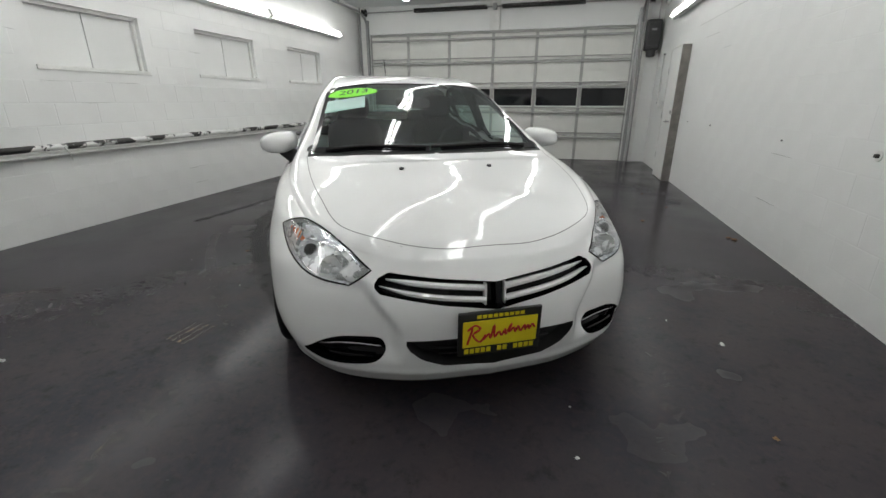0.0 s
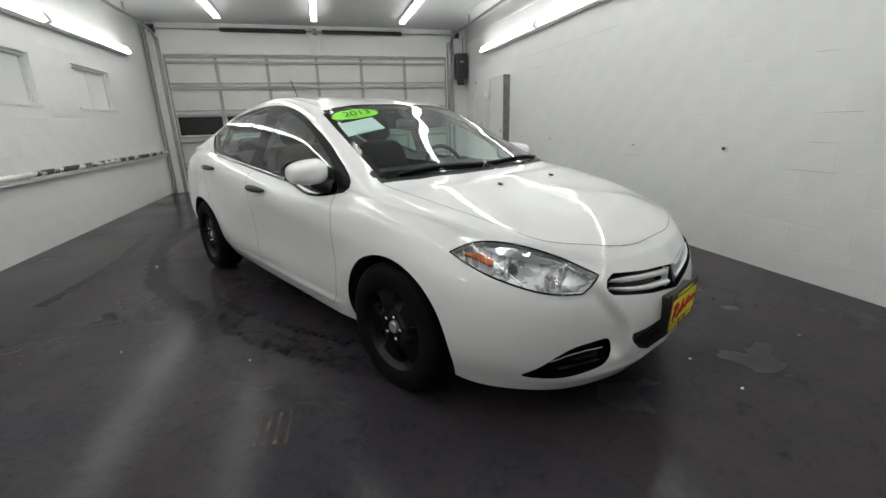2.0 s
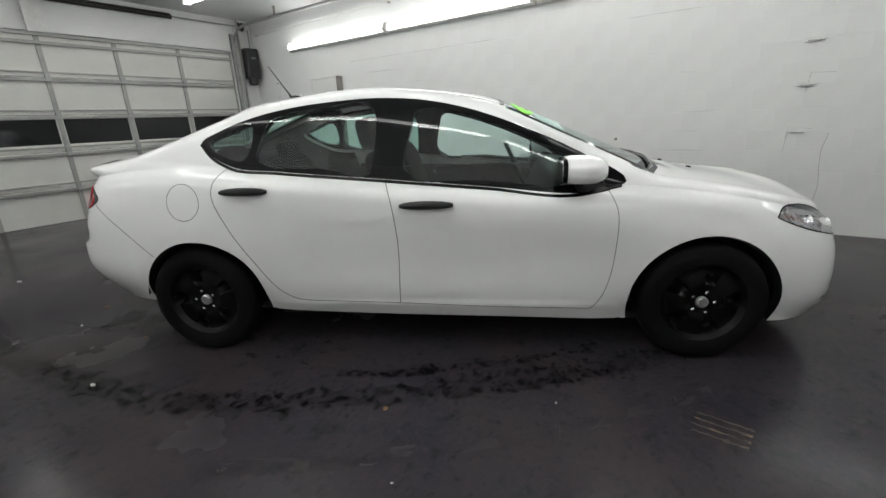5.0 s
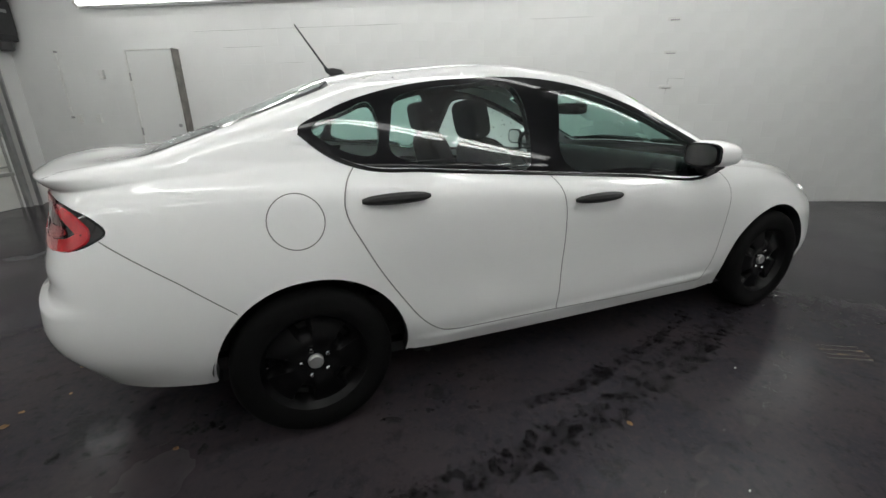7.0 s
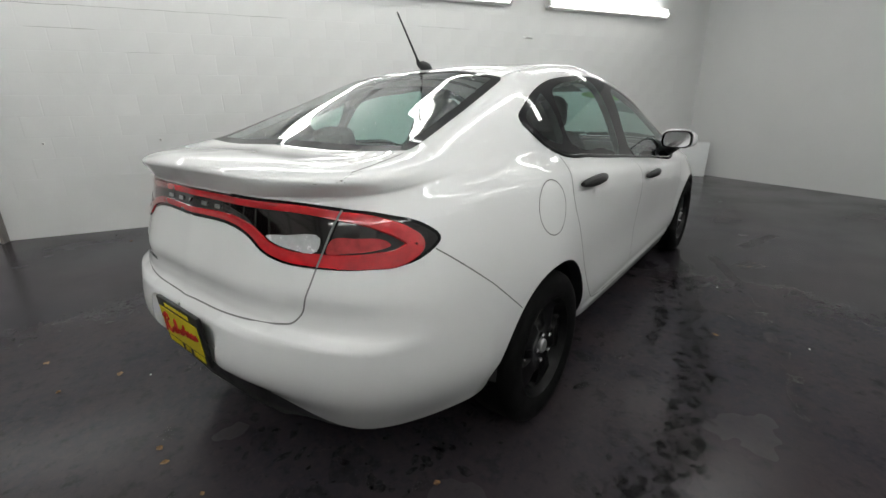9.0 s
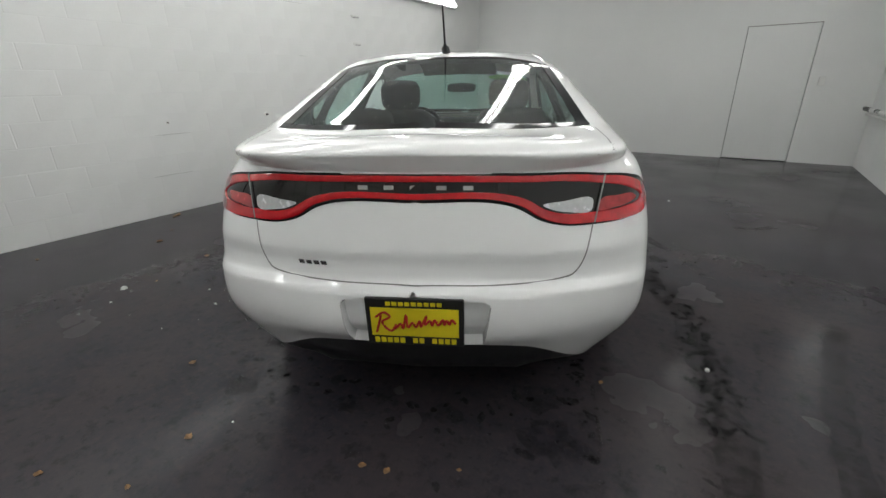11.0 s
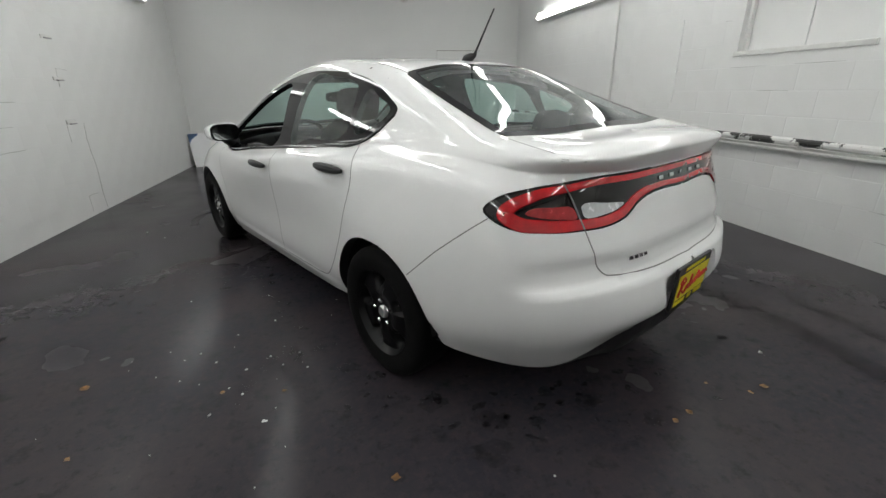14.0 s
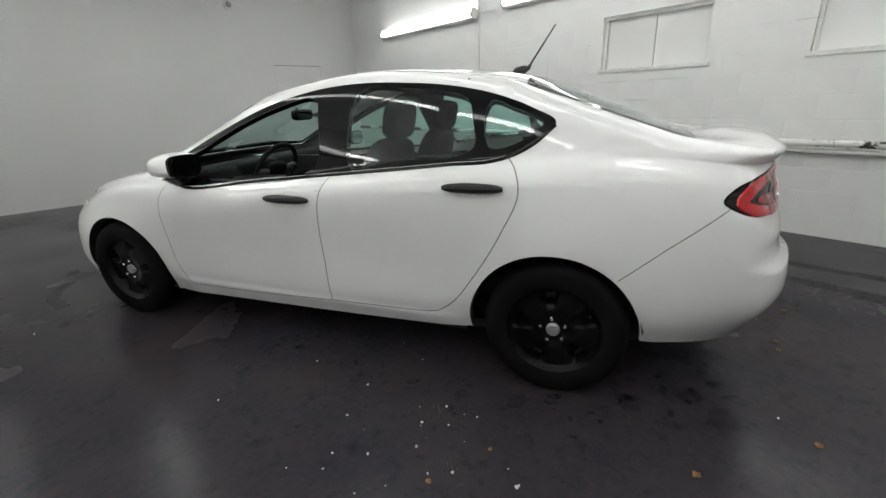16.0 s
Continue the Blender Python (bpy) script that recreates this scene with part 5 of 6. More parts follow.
# frit bands along the glass edges
for s in (1, -1):
    ribbon("glass_border", [(.03, -1.205), (.3, -1.185), (.50, -1.145), (.655, -1.07)], TOP, TRIM_BLACK, car, .06, 0.0012, s)
    ribbon("glass_border", [(.668, -1.08), (.625, -.78), (.565, -.39)], TOP, TRIM_BLACK, car, .028, 0.0012, s)
    ribbon("glass_border", [(.555, -.355), (.3, -.345), (0, -.338)], TOP, TRIM_BLACK, car, .03, 0.0012, s)
    ribbon("glass_border", [(.03, 1.85), (.3, 1.848), (.55, 1.825), (.60, 1.81)], TOP, TRIM_BLACK, car, .05, 0.0012, s)
    ribbon("glass_border", [(.59, 1.82), (.555, 1.5), (.51, 1.17)], TOP, TRIM_BLACK, car, .045, 0.0012, s)
    ribbon("glass_border", [(.52, 1.16), (.3, 1.15), (0, 1.145)], TOP, TRIM_BLACK, car, .03, 0.0012, s)

# stickers on the windshield
el = np.stack([.405 + .165 * np.cos(np.linspace(0, 2 * math.pi, 40, endpoint=False)), -.468 + .06 * np.sin(np.linspace(0, 2 * math.pi, 40, endpoint=False))], -1)
yr = lay("year_sticker", el, TOP, GREEN, car, 0.003, -1, 0.03, label="bright green oval year sticker")
lay("price_sheet", [(.33, -.535), (.575, -.535), (.60, -.68), (.345, -.685)], TOP, PALE, car, 0.002, -1, 0.03, label="pale paper sheet behind the glass")
txt = bpy.data.curves.new("year", "FONT")
txt.body, txt.size, txt.align_x, txt.align_y, txt.shear = "2013", 0.1, "CENTER", "CENTER", 0.2
tob = new("year_digits", txt)
bpy.context.view_layer.update()
tme = bpy.data.meshes.new_from_object(tob)
bpy.data.objects.remove(tob)
for v in tme.vertices:
    x, y = -.405 + v.co.x * 1.0, -.475 + v.co.y * 0.8
    p = TOP.on_body(abs(x), y)
    n = normal_at(p)
    v.co = (x, p[1], p[2] + 0.009)
tme.materials.append(BLACKINK)
to = new("year_digits", tme)
to.parent = yr


# ---- number plates: dealer plates with a script line drawn as plain strokes ----
def dealer_plate(parent, y, z, face, tilt):
    m = pose(0, y, z, tilt, 0, 0 if face < 0 else 180)
    fr = part("plate_frame", new_box(-.163, .163, -.008, .006, -.092, .092, .006, m=m), PLASTIC_BLACK, parent, "black dealer plate frame")
    part("plate", new_box(-.146, .146, -.011, -.0085, -.052, .058, .002, m=m), YELLOW, fr, "yellow dealer plate")
    pts = [(-.128, -.036), (-.113, .034), (-.128, .022), (-.10, .042), (-.08, .026), (-.108, .004), (-.078, -.03), (-.06, -.004), (-.066, -.022), (-.045, .0), (-.04, -.02), (-.026, .036), (-.022, -.016), (-.006, .004),
           (.004, -.012), (.018, .012), (.02, -.010), (.042, .034), (.034, -.002), (.052, .014), (.058, -.004), (.068, .018), (.078, -.002), (.096, .02), (.098, .0), (.108, .018), (.114, .002), (.124, .02), (.136, .006)]
    run = rounded(pts, False, 5)
    part("script_stroke", tube(bmesh.new(), [m @ Vector((a, -.0125, b)) for a, b in run], .0042, 5), REDINK, fr, "red script stroke")
    for k in range(9):
        x = -.085 + .021 * k
        part("letter_bar", new_box(x - .008, x + .008, -.0095, -.0078, .066, .080, m=m), YELLOW, fr)
    for k in range(13):
        x = -.13 + .0216 * k
        if k not in (5, 8):
            part("letter_bar", new_box(x - .0082, x + .0082, -.0098, -.0078, -.08, -.060, m=m), YELLOW, fr)


dealer_plate(car, -2.303, .43, -1, 3)
dealer_plate(car, 2.315, .53, 1, 4)
part("plate_bracket", new_box(-.14, .14, -2.297, -2.25, .35, .5, .008), PLASTIC_BLACK, car)

# ---- cabin ----
shell_part("headliner", ["roof"], CLOTH_GREY, car, offset=-0.03)
for s in (1, -1):
    for n in ("front_door", "rear_door", "body"):
        shell_part("inner_trim", [n], DASH if n != "body" else CLOTH_GREY, car, (s,), -0.035)


def soft_block(bm, c, size, m=None, e=0.5):
    """A padded block with well rounded corners."""
    made = bmesh.ops.create_uvsphere(bm, u_segments=20, v_segments=14, radius=1.0)["verts"]
    for v in made:
        p = [math.copysign(abs(q) ** e, q) for q in v.co]
        v.co = Vector([p[i] * size[i] / 2 for i in range(3)])
    bmesh.ops.transform(bm, matrix=Matrix.Translation(c) @ (m or Matrix()), verts=made)
    return bm


for s in (1, -1):
    x = .37 * s
    st = part("front_seat", soft_block(bmesh.new(), (x, -.02, .47), (.50, .52, .16)), CLOTH, car, "dark cloth front seat", smooth=True)
    part("backrest", soft_block(bmesh.new(), (x, .30, .80), (.48, .15, .62), pose(0, 0, 0, -18)), CLOTH, st, smooth=True)
    part("headrest", soft_block(bmesh.new(), (x, .43, 1.19), (.27, .11, .19), pose(0, 0, 0, -12)), CLOTH, st, smooth=True)
    for dx in (-.05, .05):
        part("headrest_post", tube(bmesh.new(), [(x + dx, .39, 1.05), (x + dx, .42, 1.13)], .007, 6), CHROME, st)
rs = part("rear_bench", soft_block(bmesh.new(), (0, .95, .50), (1.30, .5, .18), e=.35), CLOTH, car, "dark cloth rear bench", smooth=True)
part("backrest", soft_block(bmesh.new(), (0, 1.22, .78), (1.26, .16, .55), pose(0, 0, 0, -24), .35), CLOTH, rs, smooth=True)
for x in (-.38, .38):
    part("headrest", soft_block(bmesh.new(), (x, 1.32, 1.075), (.27, .10, .14), pose(0, 0, 0, -15)), CLOTH, rs, smooth=True)
part("parcel_shelf", new_box(-.62, .62, 1.30, 1.86, .97, 1.0, .01), DASH, car)
ds = part("dashboard", soft_block(bmesh.new(), (0, -.86, .80), (1.42, .56, .30), pose(0, 0, 0, 8), .4), DASH, car, "dark dashboard", smooth=True)
part("instrument_hood", soft_block(bmesh.new(), (.36, -.66, .92), (.36, .16, .10), None, .6), DASH, ds, smooth=True)
part("centre_stack", new_box(-.13, .13, -.74, -.58, .50, .86, .03), DASH, ds)
part("console", new_box(-.1, .1, -.6, .35, .40, .55, .03), DASH, car)
sw_m = pose(.36, -.48, .895, 65)
bm = bmesh.new()
tube(bm, [sw_m @ Vector((.18 * math.cos(a), .18 * math.sin(a), 0)) for a in np.linspace(0, 2 * math.pi, 33)], .015, 8)
wh = part("steering_wheel", bm, DASH, car, "black steering wheel", smooth=True)
part("wheel_hub", soft_block(bmesh.new(), sw_m.translation, (.16, .12, .06), pose(0, 0, 0, 65), .6), DASH, wh, smooth=True)
for a in (0.15, math.pi - .15, -math.pi / 2):
    part("wheel_spoke", tube(bmesh.new(), [sw_m @ Vector((.06 * math.cos(a), .06 * math.sin(a), 0)), sw_m @ Vector((.175 * math.cos(a), .175 * math.sin(a), 0))], .014, 6), CAP, wh, smooth=True)
part("steering_column", tube(bmesh.new(), [sw_m.translation, Vector((.36, -.75, .82))], .04, 10), DASH, wh, smooth=True)
rm = part("rear_view_mirror", soft_block(bmesh.new(), (0, -.50, 1.225), (.25, .045, .075), pose(0, 0, 0, 0, 0, 8), .5), TRIM_BLACK, car, smooth=True)
part("mirror_stem", tube(bmesh.new(), [(0, -.51, 1.235), (0, -.545, 1.262)], .012, 8), TRIM_BLACK, rm)


# ---- rain drops on the glass ----
def rain_drops(name, outline, view, count, seed, sides):
    """Small flat domes of water scattered on a pane, a few of them run together."""
    rng = random.Random(seed)
    outline = np.asarray(outline, float)
    lo, hi = outline.min(0), outline.max(0)
    bm = bmesh.new()
    made = 0
    while made < count:
        q = np.array([[rng.uniform(lo[0], hi[0]), rng.uniform(lo[1], hi[1])]])
        if not inside(outline, q)[0] or np.hypot(*(nearest_on(outline, q[0]) - q[0])) < 0.03:
            continue
        made += 1
        p = view.on_body(abs(q[0][0]) if view is TOP else q[0][0], q[0][1])
        n = Vector(normal_at(p))
        flip = np.array([(1 if q[0][0] >= 0 else -1) if view is TOP else rng.choice(sides), 1, 1])
        u = n.orthogonal().normalized()
        w = n.cross(u)
        r = rng.uniform(.0018, .0042) * (1.5 if rng.random() < .12 else 1.0)
        base = Vector(p) + n * 0.0006
        ring = [bm.verts.new(Vector(np.array(base + (u * math.cos(a) + w * math.sin(a)) * r * rng.uniform(.8, 1.15)) * flip)) for a in np.linspace(0, 2 * math.pi, 7, endpoint=False)]
        top = bm.verts.new(Vector(np.array(base + n * r * .55) * flip))
        for k in range(7):
            bm.faces.new((ring[k], ring[(k + 1) % 7], top))
    bmesh.ops.recalc_face_normals(bm, faces=bm.faces)
    ob = part(name, bm, WATER, car, "small rain drops on the glass", smooth=True)
    ob.visible_shadow = False
    ob["kind"] = "stuff"
    return ob


WATER = glass_material("rain_water", (0.75, 0.85, 0.83), 0.1)
WATER_GLOSS = [n for n in WATER.node_tree.nodes if n.type == "MATH" and n.operation == "MULTIPLY_ADD"][0]
WATER_GLOSS.inputs[2].default_value = 0.12
WHOLE_BACKLIGHT = np.concatenate([BACKLIGHT[1:9], BACKLIGHT[8:1:-1] * np.array([-1, 1])])
rain_drops("rain_drops", WHOLE_BACKLIGHT, TOP, 1000, 5, (1,))
rain_drops("rain_drops", REAR_GLASS, SIDE, 130, 6, (-1,))


# ---- what lies on the floor ----
def stain_material(name, color, rough, scale, lo, hi, stretch=(1, 1, 1), cover=0.8):
    """A stain with ragged, broken cover: bare floor shows through where the noise falls off."""
    m = bpy.data.materials.new(name)
    m.use_nodes = True
    nt = m.node_tree
    p = nt.nodes["Principled BSDF"]
    p.inputs["Base Color"].default_value = (*color, 1)
    p.inputs["Roughness"].default_value = rough
    p.inputs["Specular IOR Level"].default_value = 0.14
    tex = nt.nodes.new("ShaderNodeTexCoord")
    mp = nt.nodes.new("ShaderNodeMapping")
    mp.inputs["Scale"].default_value = stretch
    n = nt.nodes.new("ShaderNodeTexNoise")
    n.inputs["Scale"].default_value, n.inputs["Detail"].default_value, n.inputs["Roughness"].default_value = scale, 8, 0.7
    r = nt.nodes.new("ShaderNodeValToRGB")
    r.color_ramp.elements[0].position, r.color_ramp.elements[1].position = lo, hi
    r.color_ramp.elements[1].color = (cover, cover, cover, 1)
    nt.links.new(tex.outputs["Object"], mp.inputs["Vector"])
    nt.links.new(mp.outputs[0], n.inputs["Vector"])
    nt.links.new(n.outputs["Fac"], r.inputs["Fac"])
    nt.links.new(r.outputs["Color"], p.inputs["Alpha"])
    return m


GRIME = stain_material("wet_tyre_grime", (0.007, 0.006, 0.0065), 0.28, 13, 0.44, 0.66, cover=0.65)
BLOT = stain_material("oil_blot", (0.004, 0.004, 0.0045), 0.3, 14, 0.36, 0.80, cover=0.5)
# pale colour for real scuffs and for two painted lamp reflections
PALE_SCUFF_GLINT = stain_material("pale_scuff_and_glint", (0.16, 0.13, 0.11), 0.6, 10, 0.52, 0.7)
TAN = stain_material("tan_tyre_print", (0.2, 0.15, 0.11), 0.7, 16, 0.34, 0.62)


def floor_ribbon(name, pts, width, mat, label, lugs=False, z=0.0012):
    """A flat ragged strip on the floor; lugs adds the tread blocks of a tyre along one edge."""
    run = rounded(pts, False, 12)
    bm = bmesh.new()
    T = np.gradient(run, axis=0)
    N = np.stack([-T[:, 1], T[:, 0]], -1) / np.maximum(1e-9, np.linalg.norm(T, axis=1, keepdims=True))
    rng = random.Random(len(pts) * 7 + int(width * 1000))
    prev = None
    for p, n in zip(run, N):
        a, b = width / 2 * rng.uniform(.6, 1.1), width / 2 * rng.uniform(.6, 1.1)
        cur = [bm.verts.new((*(p + n * a), z)), bm.verts.new((*p, z)), bm.verts.new((*(p - n * b), z))]
        if prev:
            bm.faces.new((prev[0], prev[1], cur[1], cur[0]))
            bm.faces.new((prev[1], prev[2], cur[2], cur[1]))
        prev = cur
    if lugs:
        long = rounded(pts, False, 60)
        dist = 0.0
        for i in range(1, len(long) - 1):
            dist += float(np.hypot(*(long[i] - long[i - 1])))
            if dist > 0.045:
                dist = 0.0
                t = (long[i + 1] - long[i - 1]) / np.linalg.norm(long[i + 1] - long[i - 1])
                n = np.array([-t[1], t[0]])
                c = long[i] + n * width * .5 * rng.choice((-1, 1, 1))
                l, w = rng.uniform(.03, .07), rng.uniform(.008, .014)
                d = t * .5 + n
                d /= np.linalg.norm(d)
                e = np.array([-d[1], d[0]])
                bm.faces.new([bm.verts.new((*(c + d * l * a + e * w * b), z)) for a, b in ((-.5, -1), (.5, -1), (.5, 1), (-.5, 1))])
    ob = part(name, bm, mat)
    return tagged(ob, label, "floor stain", kind="stuff")


TRACK = [(-1.79, 4.36), (-2.1, 2.69), (-2.07, 1.4), (-1.95, .96), (-1.8, .45), (-1.6, .1), (-1.33, -.28), (-1.0, -.68), (-.5, -1.2), (-.1, -1.52)]
floor_ribbon("tyre_track", TRACK, .17, GRIME, "dark curved tyre track with tread marks on the floor", True)
floor_ribbon("tyre_track", [(-1.22, -.06), (-1.03, -.37), (-.87, -.56), (-.57, -.87), (-.25, -1.14)], .075, GRIME, "narrow wet tyre track on the floor", False, .0016)
floor_ribbon("tyre_track", [(-1.95, -.1), (-1.7, -.45), (-1.35, -.85), (-.9, -1.3), (-.4, -1.7)], .09, PALE_SCUFF_GLINT, "faint pale curved scuff on the floor", False, .0008)
floor_ribbon("floor_crack", [(-1.48, 1.2), (-1.54, 1.35), (-1.65, 1.64), (-1.73, 1.92), (-1.78, 2.1)], .022, PALE_SCUFF_GLINT, "thin pale crack line in the floor paint", False, .0019)
floor_ribbon("tyre_track", [(-2.5, .2), (-2.42, 1.0), (-2.45, 1.8), (-2.55, 2.6)], .12, GRIME, "faint dark tyre track along the wall", False, .0014)
# next two strips: reflections of the ceiling tubes, painted on as pale colour
floor_ribbon("floor_scuff_glint", [(1.73, -2.2), (1.76, -1.89), (1.86, -1.6), (1.81, -1.25)], .1, PALE_SCUFF_GLINT, "pale streak painted in for a ceiling lamp's reflection on the floor")
floor_ribbon("floor_scuff_glint", [(-.25, -2.8), (-.3, -2.5), (-.36, -2.15)], .12, PALE_SCUFF_GLINT, "pale streak painted in for a ceiling lamp's reflection on the floor")
# scraped patches of the floor paint itself
floor_ribbon("floor_scuff_glint", [(.55, 1.3), (.7, 1.45), (.8, 1.7)], .08, PALE_SCUFF_GLINT, "pale scraped patch in the floor paint")
floor_ribbon("floor_scuff_glint", [(-2.3, -1.7), (-2.15, -1.55), (-2.0, -1.5)], .09, PALE_SCUFF_GLINT, "pale scraped patch in the floor paint")
for k in range(4):
    x = -.735 + .042 * k
    floor_ribbon("tyre_print", [(x, -1.63 - .008 * k), (x - .008, -1.73 - .008 * k), (x - .015, -1.84 - .006 * k)], .018, TAN, "short tan rubber print on the floor", False, .0015)


def wet_dabs(runs, count, spread, seed, label):
    """Small ragged wet dabs shed along some runs on the floor."""
    rng = random.Random(seed)
    bm = bmesh.new()
    lines = [rounded(r, False, 20) for r in runs]
    for k in range(count):
        line = rng.choice(lines)
        i = rng.randrange(len(line) - 1)
        x, y = line[i] + (line[i + 1] - line[i]) * rng.random()
        x, y = x + rng.gauss(0, spread), y + rng.gauss(0, spread)
        r = .005 + .02 * rng.random() ** 3
        a0, n = rng.uniform(0, 6.28), 9
        st = rng.uniform(1.0, 2.2)
        pts = [(r * st * rng.uniform(.6, 1.2) * math.cos(6.283 * j / n), r * rng.uniform(.6, 1.2) * math.sin(6.283 * j / n)) for j in range(n)]
        bm.faces.new([bm.verts.new((x + p * math.cos(a0) - q * math.sin(a0), y + p * math.sin(a0) + q * math.cos(a0), .0026 + .000002 * k)) for p, q in pts])
    tagged(part("wet_dabs", bm, DAB), label, "floor stain", kind="stuff")


DAB = stain_material("wet_dab", (0.009, 0.008, 0.0085), 0.25, 34, 0.34, 0.62, cover=0.55)
wet_dabs([TRACK[2:9]], 420, .05, 1, "dark wet dabs along the curved tyre track")
wet_dabs([[(-1.22, -.06), (-1.03, -.37), (-.87, -.56), (-.57, -.87), (-.25, -1.14)]], 90, .03, 2, "dark wet dabs along the narrow tyre track")
wet_dabs([[(-1.75, 1.55), (-1.4, 1.6), (-1.1, 1.9)], [(-1.0, 2.0), (-.6, 2.1), (-.1, 1.95), (.3, 1.65)], [(-1.45, 1.5), (-1.3, .9), (-1.05, .2)], [(.5, 1.3), (.85, .3), (1.1, -.5)]], 260, .12, 3, "dark wet drips round the parked car")


def blot(x, y, r, seed):
    rng = random.Random(seed)
    bm = bmesh.new()
    ring = [bm.verts.new((x + r * rng.uniform(.55, 1.2) * math.cos(a) * 1.25, y + r * rng.uniform(.55, 1.2) * math.sin(a), .0022)) for a in np.linspace(0, 2 * math.pi, 18, endpoint=False)]
    bm.faces.new(ring)
    tagged(part("oil_blot", bm, BLOT), "dark damp blot on the painted floor", "floor stain", kind="stuff")


for k, (x, y, r) in enumerate([(-.27, 2.06, .06), (-.43, 2.1, .035), (-.72, 2.03, .06), (-.21, 2.21, .07), (-1.5, 1.76, .12), (-1.38, 1.58, .09), (-1.36, 1.2, .1), (-1.32, .98, .07),
                               (-.95, -.45, .06), (-.8, 1.9, .05), (-.55, 1.95, .04), (-1.1, 1.85, .06), (-.05, 1.9, .05), (.3, 1.55, .05), (.45, 1.35, .035), (-1.0, .1, .05), (-1.15, .35, .06), (-.9, 2.2, .04)]):
    blot(x, y, r, k + 3)


def leaf(x, y, size, seed):
    rng = random.Random(seed)
    bm = bmesh.new()
    a = rng.uniform(0, 6.28)
    ca, sa = math.cos(a), math.sin(a)
    rows_ = []
    for i in range(6):
        f = i / 5
        w = size * .42 * math.sin(math.pi * (0.08 + .88 * f)) * rng.uniform(.7, 1.15)
        u = (f - .5) * size
        lift = .004 + .3 * size * (f - .5) ** 2 * rng.uniform(.6, 1.6)
        rows_.append([bm.verts.new((u * ca - v * sa, u * sa + v * ca, lift + abs(v) * rng.uniform(.15, .5))) for v in (-w, 0, w)])
    for p, q in zip(rows_, rows_[1:]):
        for k in range(2):
            bm.faces.new((p[k], p[k + 1], q[k + 1], q[k]))
    low = min(v.co.z for v in bm.verts)
    bmesh.ops.translate(bm, verts=bm.verts, vec=(0, 0, -low + .0005))
    bmesh.ops.solidify(bm, geom=list(bm.faces), thickness=.0008)
    ob = part("leaf", bm, LEAF)
    ob.location = (x, y, 0.0005)
    tagged(ob, "small curled dry brown leaf on the floor", "leaf", "dry leaves on the floor")


for k, (x, y, sz) in enumerate([(.15, 2.24, .035), (1.49, 1.43, .045), (2.21, 1.46, .05), (2.93, .95, .06), (1.33, 1.88, .025), (-1.07, 2.2, .03), (-1.51, 2.14, .035), (2.44, 1.25, .025), (.59, 1.66, .022),
                                (-1.28, 2.06, .02), (-.32, 2.5, .035), (.86, 1.61, .025), (-.37, 2.73, .025), (-.04, 2.88, .03), (2.45, 3.01, .03), (-.98, 2.23, .03), (2.16, -1.84, .025), (2.9, 1.0, .05),
                                (-1.3, -.48, .03), (-1.57, 1.32, .025), (-1.42, 2.16, .025), (2.6, 2.2, .03), (2.3, 2.6, .025)]):
    leaf(x, y, sz, k + 40)


def flake(x, y, size, seed):
    rng = random.Random(seed)
    bm = bmesh.new()
    n = 6
    lo = [bm.verts.new((size * rng.uniform(.4, 1) * math.cos(6.283 * k / n), size * rng.uniform(.3, .8) * math.sin(6.283 * k / n), 0)) for k in range(n)]
    hi = [bm.verts.new((v.co.x * .8, v.co.y * .8, size * rng.uniform(.2, .5))) for v in lo]
    bm.faces.new(lo[::-1])
    bm.faces.new(hi)
    for k in range(n):
        bm.faces.new((lo[k], lo[(k + 1) % n], hi[(k + 1) % n], hi[k]))
    ob = part("paint_flake", bm, CRUMB)
    ob.location = (x, y, 0.0005)
    ob.rotation_euler.z = rng.uniform(0, 6)
    tagged(ob, "small white paint flake on the dark floor", "paint flake", "paint flakes on the floor")


SPOTS = [(2.19, -1.13, .022), (1.39, -1.85, .01), (1.41, -2.13, .012), (1.96, -.91, .01), (-1.38, -2.22, .02), (-1.6, -.78, .008), (1.39, 2.06, .035), (1.24, 2.19, .014), (.65, 1.84, .012), (-.39, 2.36, .008),
         (-1.73, 1.92, .015), (.69, 1.36, .01), (1.23, 2.36, .014), (.95, 1.35, .01), (.79, 1.45, .009), (.77, 1.64, .009), (.72, .98, .009), (1.29, .59, .009), (.55, 1.36, .01), (.81, .62, .008), (.88, 1.75, .01),
         (-1.96, .97, .022), (-.86, -1.12, .008), (1.69, 4.2, .03), (.84, 1.58, .008), (.64, 1.84, .009), (.5, 1.5, .007), (.62, 1.45, .008), (.9, 1.1, .008), (1.05, 1.25, .007), (-1.7, 3.6, .03), (-2.6, 3.3, .02)]
for k, (x, y, sz) in enumerate(SPOTS):
    flake(x, y, sz, k + 90)
rng = random.Random(5)
for k in range(20):
    flake(rng.gauss(.75, .3), rng.gauss(1.4, .35), rng.uniform(.003, .006), k + 200)

# ---- block courses of the two long walls ----
BW, BH, JOINT = 0.4064, 0.2032, 0.005


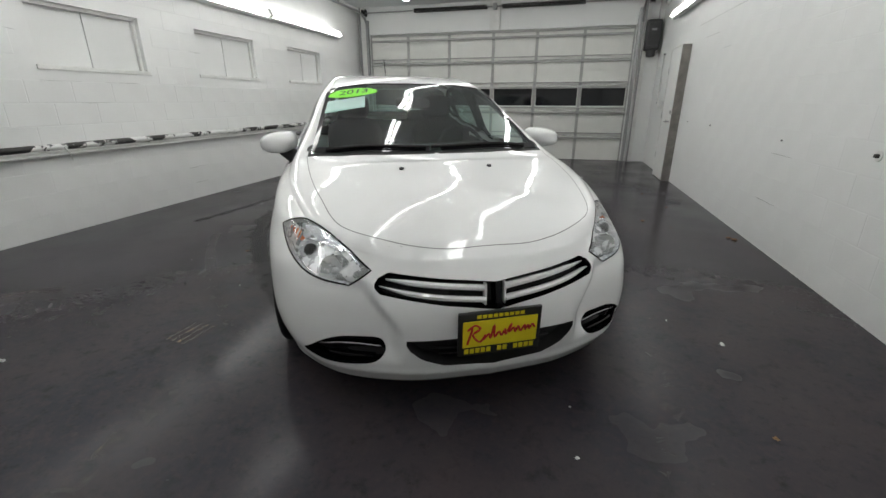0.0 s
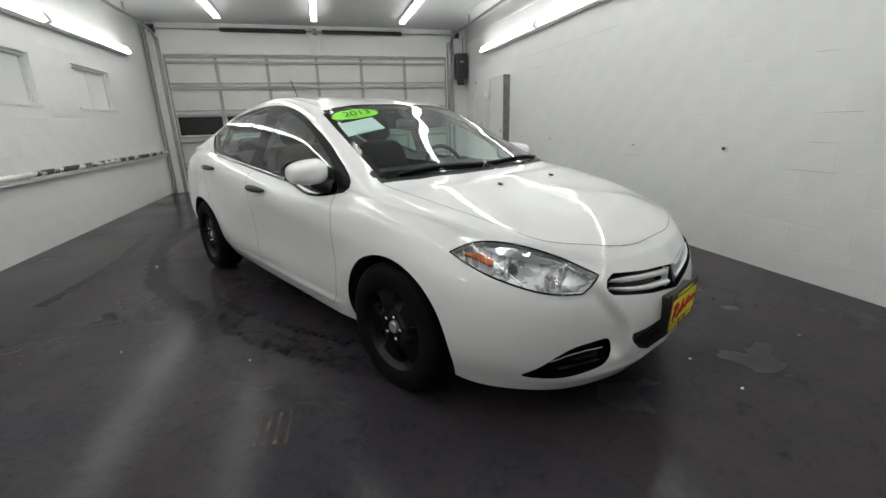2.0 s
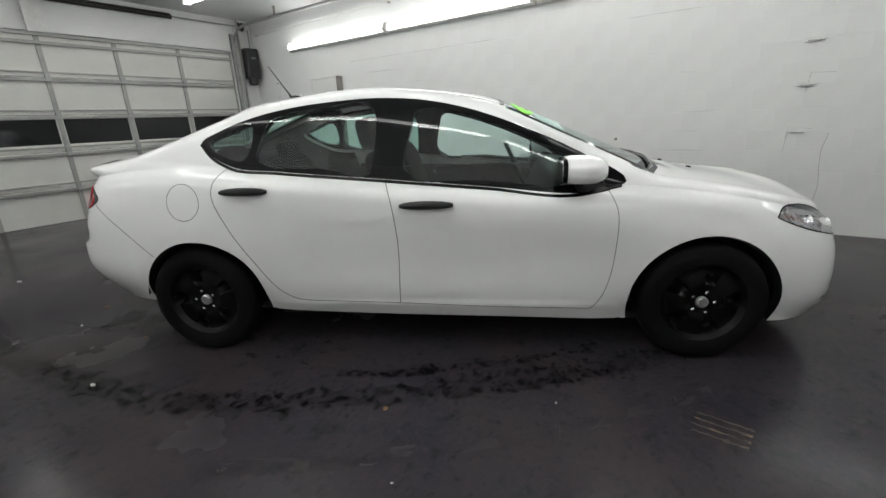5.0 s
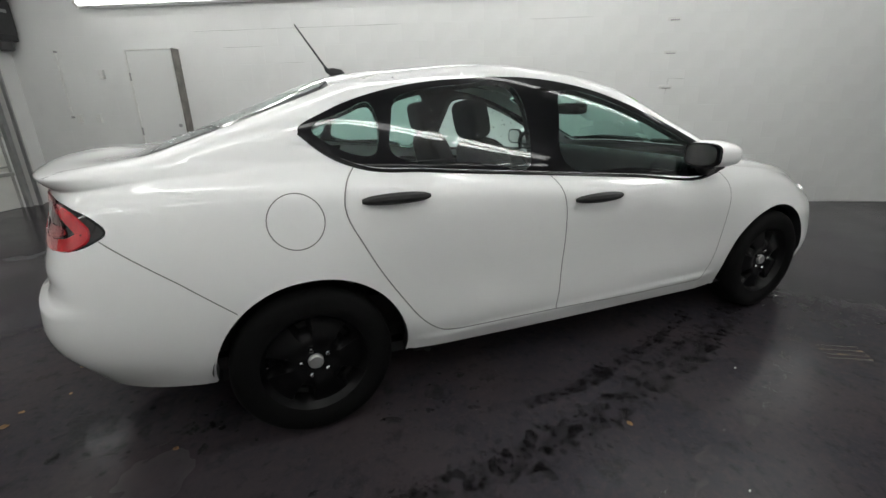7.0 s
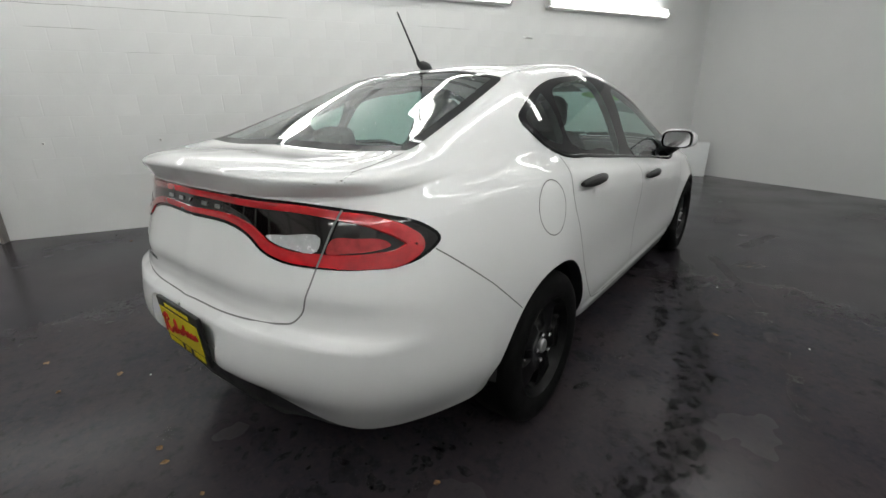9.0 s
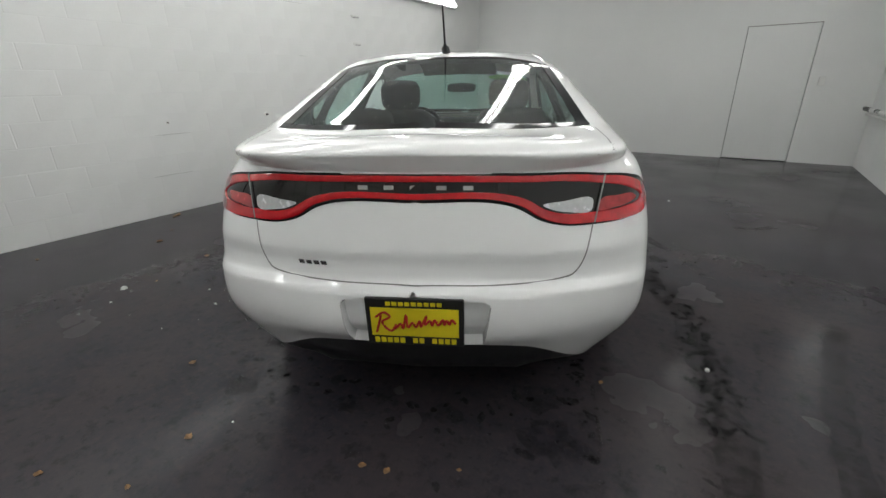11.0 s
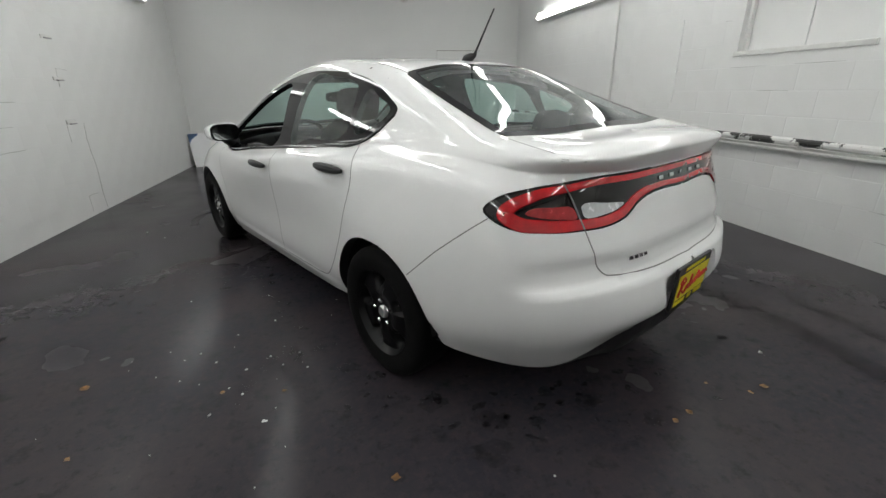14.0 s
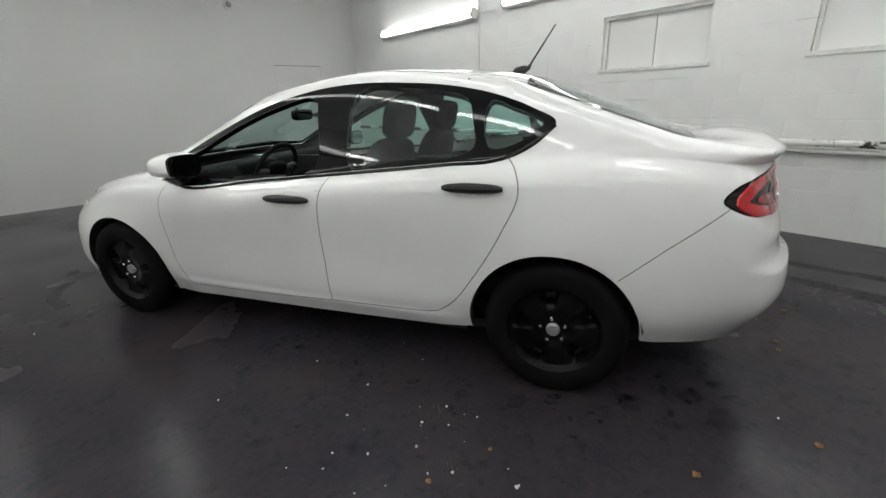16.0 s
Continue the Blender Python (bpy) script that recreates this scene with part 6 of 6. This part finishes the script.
def block_mesh(name, w, h, proud, sgn):
    bm = bmesh.new()
    b = 0.004
    base = [bm.verts.new((0, s1 * w / 2, s2 * h / 2)) for s1, s2 in ((-1, -1), (1, -1), (1, 1), (-1, 1))]
    top = [bm.verts.new((sgn * proud, s1 * (w / 2 - b), s2 * (h / 2 - b))) for s1, s2 in ((-1, -1), (1, -1), (1, 1), (-1, 1))]
    bm.faces.new(top)
    for k in range(4):
        bm.faces.new((base[k], base[(k + 1) % 4], top[(k + 1) % 4], top[k]))
    bmesh.ops.recalc_face_normals(bm, faces=bm.faces)
    if bm.faces[0].normal.x * sgn < 0:
        bmesh.ops.reverse_faces(bm, faces=bm.faces)
    me = bpy.data.meshes.new(name)
    bm.to_mesh(me)
    bm.free()
    me.materials.append(WALL)
    return me


def course_wall(wall, x, sgn, proud, holes, near):
    whole, half = block_mesh("block", BW - JOINT, BH - JOINT, proud, sgn), block_mesh("half_block", BW / 2 - JOINT, BH - JOINT, proud, sgn)
    rest_v, rest_f = [], []
    rng = random.Random(int(x * 10))
    count = 0
    for r in range(int(H / BH)):
        z = BH * (r + .5)
        y = YB + (BW / 2 if r % 2 else 0) + BW / 2
        spots = [(YB + BW / 4, half, BW / 2)] if r % 2 else []
        while y + BW / 2 < YD:
            spots.append((y, whole, BW))
            y += BW
        for yc, me, w in spots:
            if any(h[0] - w / 2 - .02 < yc < h[1] + w / 2 + .02 and h[2] - BH / 2 - .02 < z < h[3] + BH / 2 + .02 for h in holes):
                continue
            off = rng.uniform(-.0006, .0006)
            if near[0] < yc < near[1] and count < 300:
                ob = new("block", me)
                ob.location = (x + off * sgn, yc, z)
                ob.parent = wall
                count += 1
            else:
                base = len(rest_v)
                rest_v += [(v.co.x + x + off * sgn, v.co.y + yc, v.co.z + z) for v in me.vertices]
                rest_f += [tuple(base + i for i in p.vertices) for p in me.polygons]
    me = bpy.data.meshes.new("far_blocks")
    me.from_pydata(rest_v, [], rest_f)
    me.materials.append(WALL)
    ob = new("far_blocks", me)
    ob.parent = wall
    ob["kind"] = "stuff"


course_wall(wl, XL, 1, 0.0013, LEFT_WINDOWS, (-2.6, 5.2))
course_wall(wr, XR, -1, 0.0009, [RIGHT_DOOR], (-5.0, 2.9))
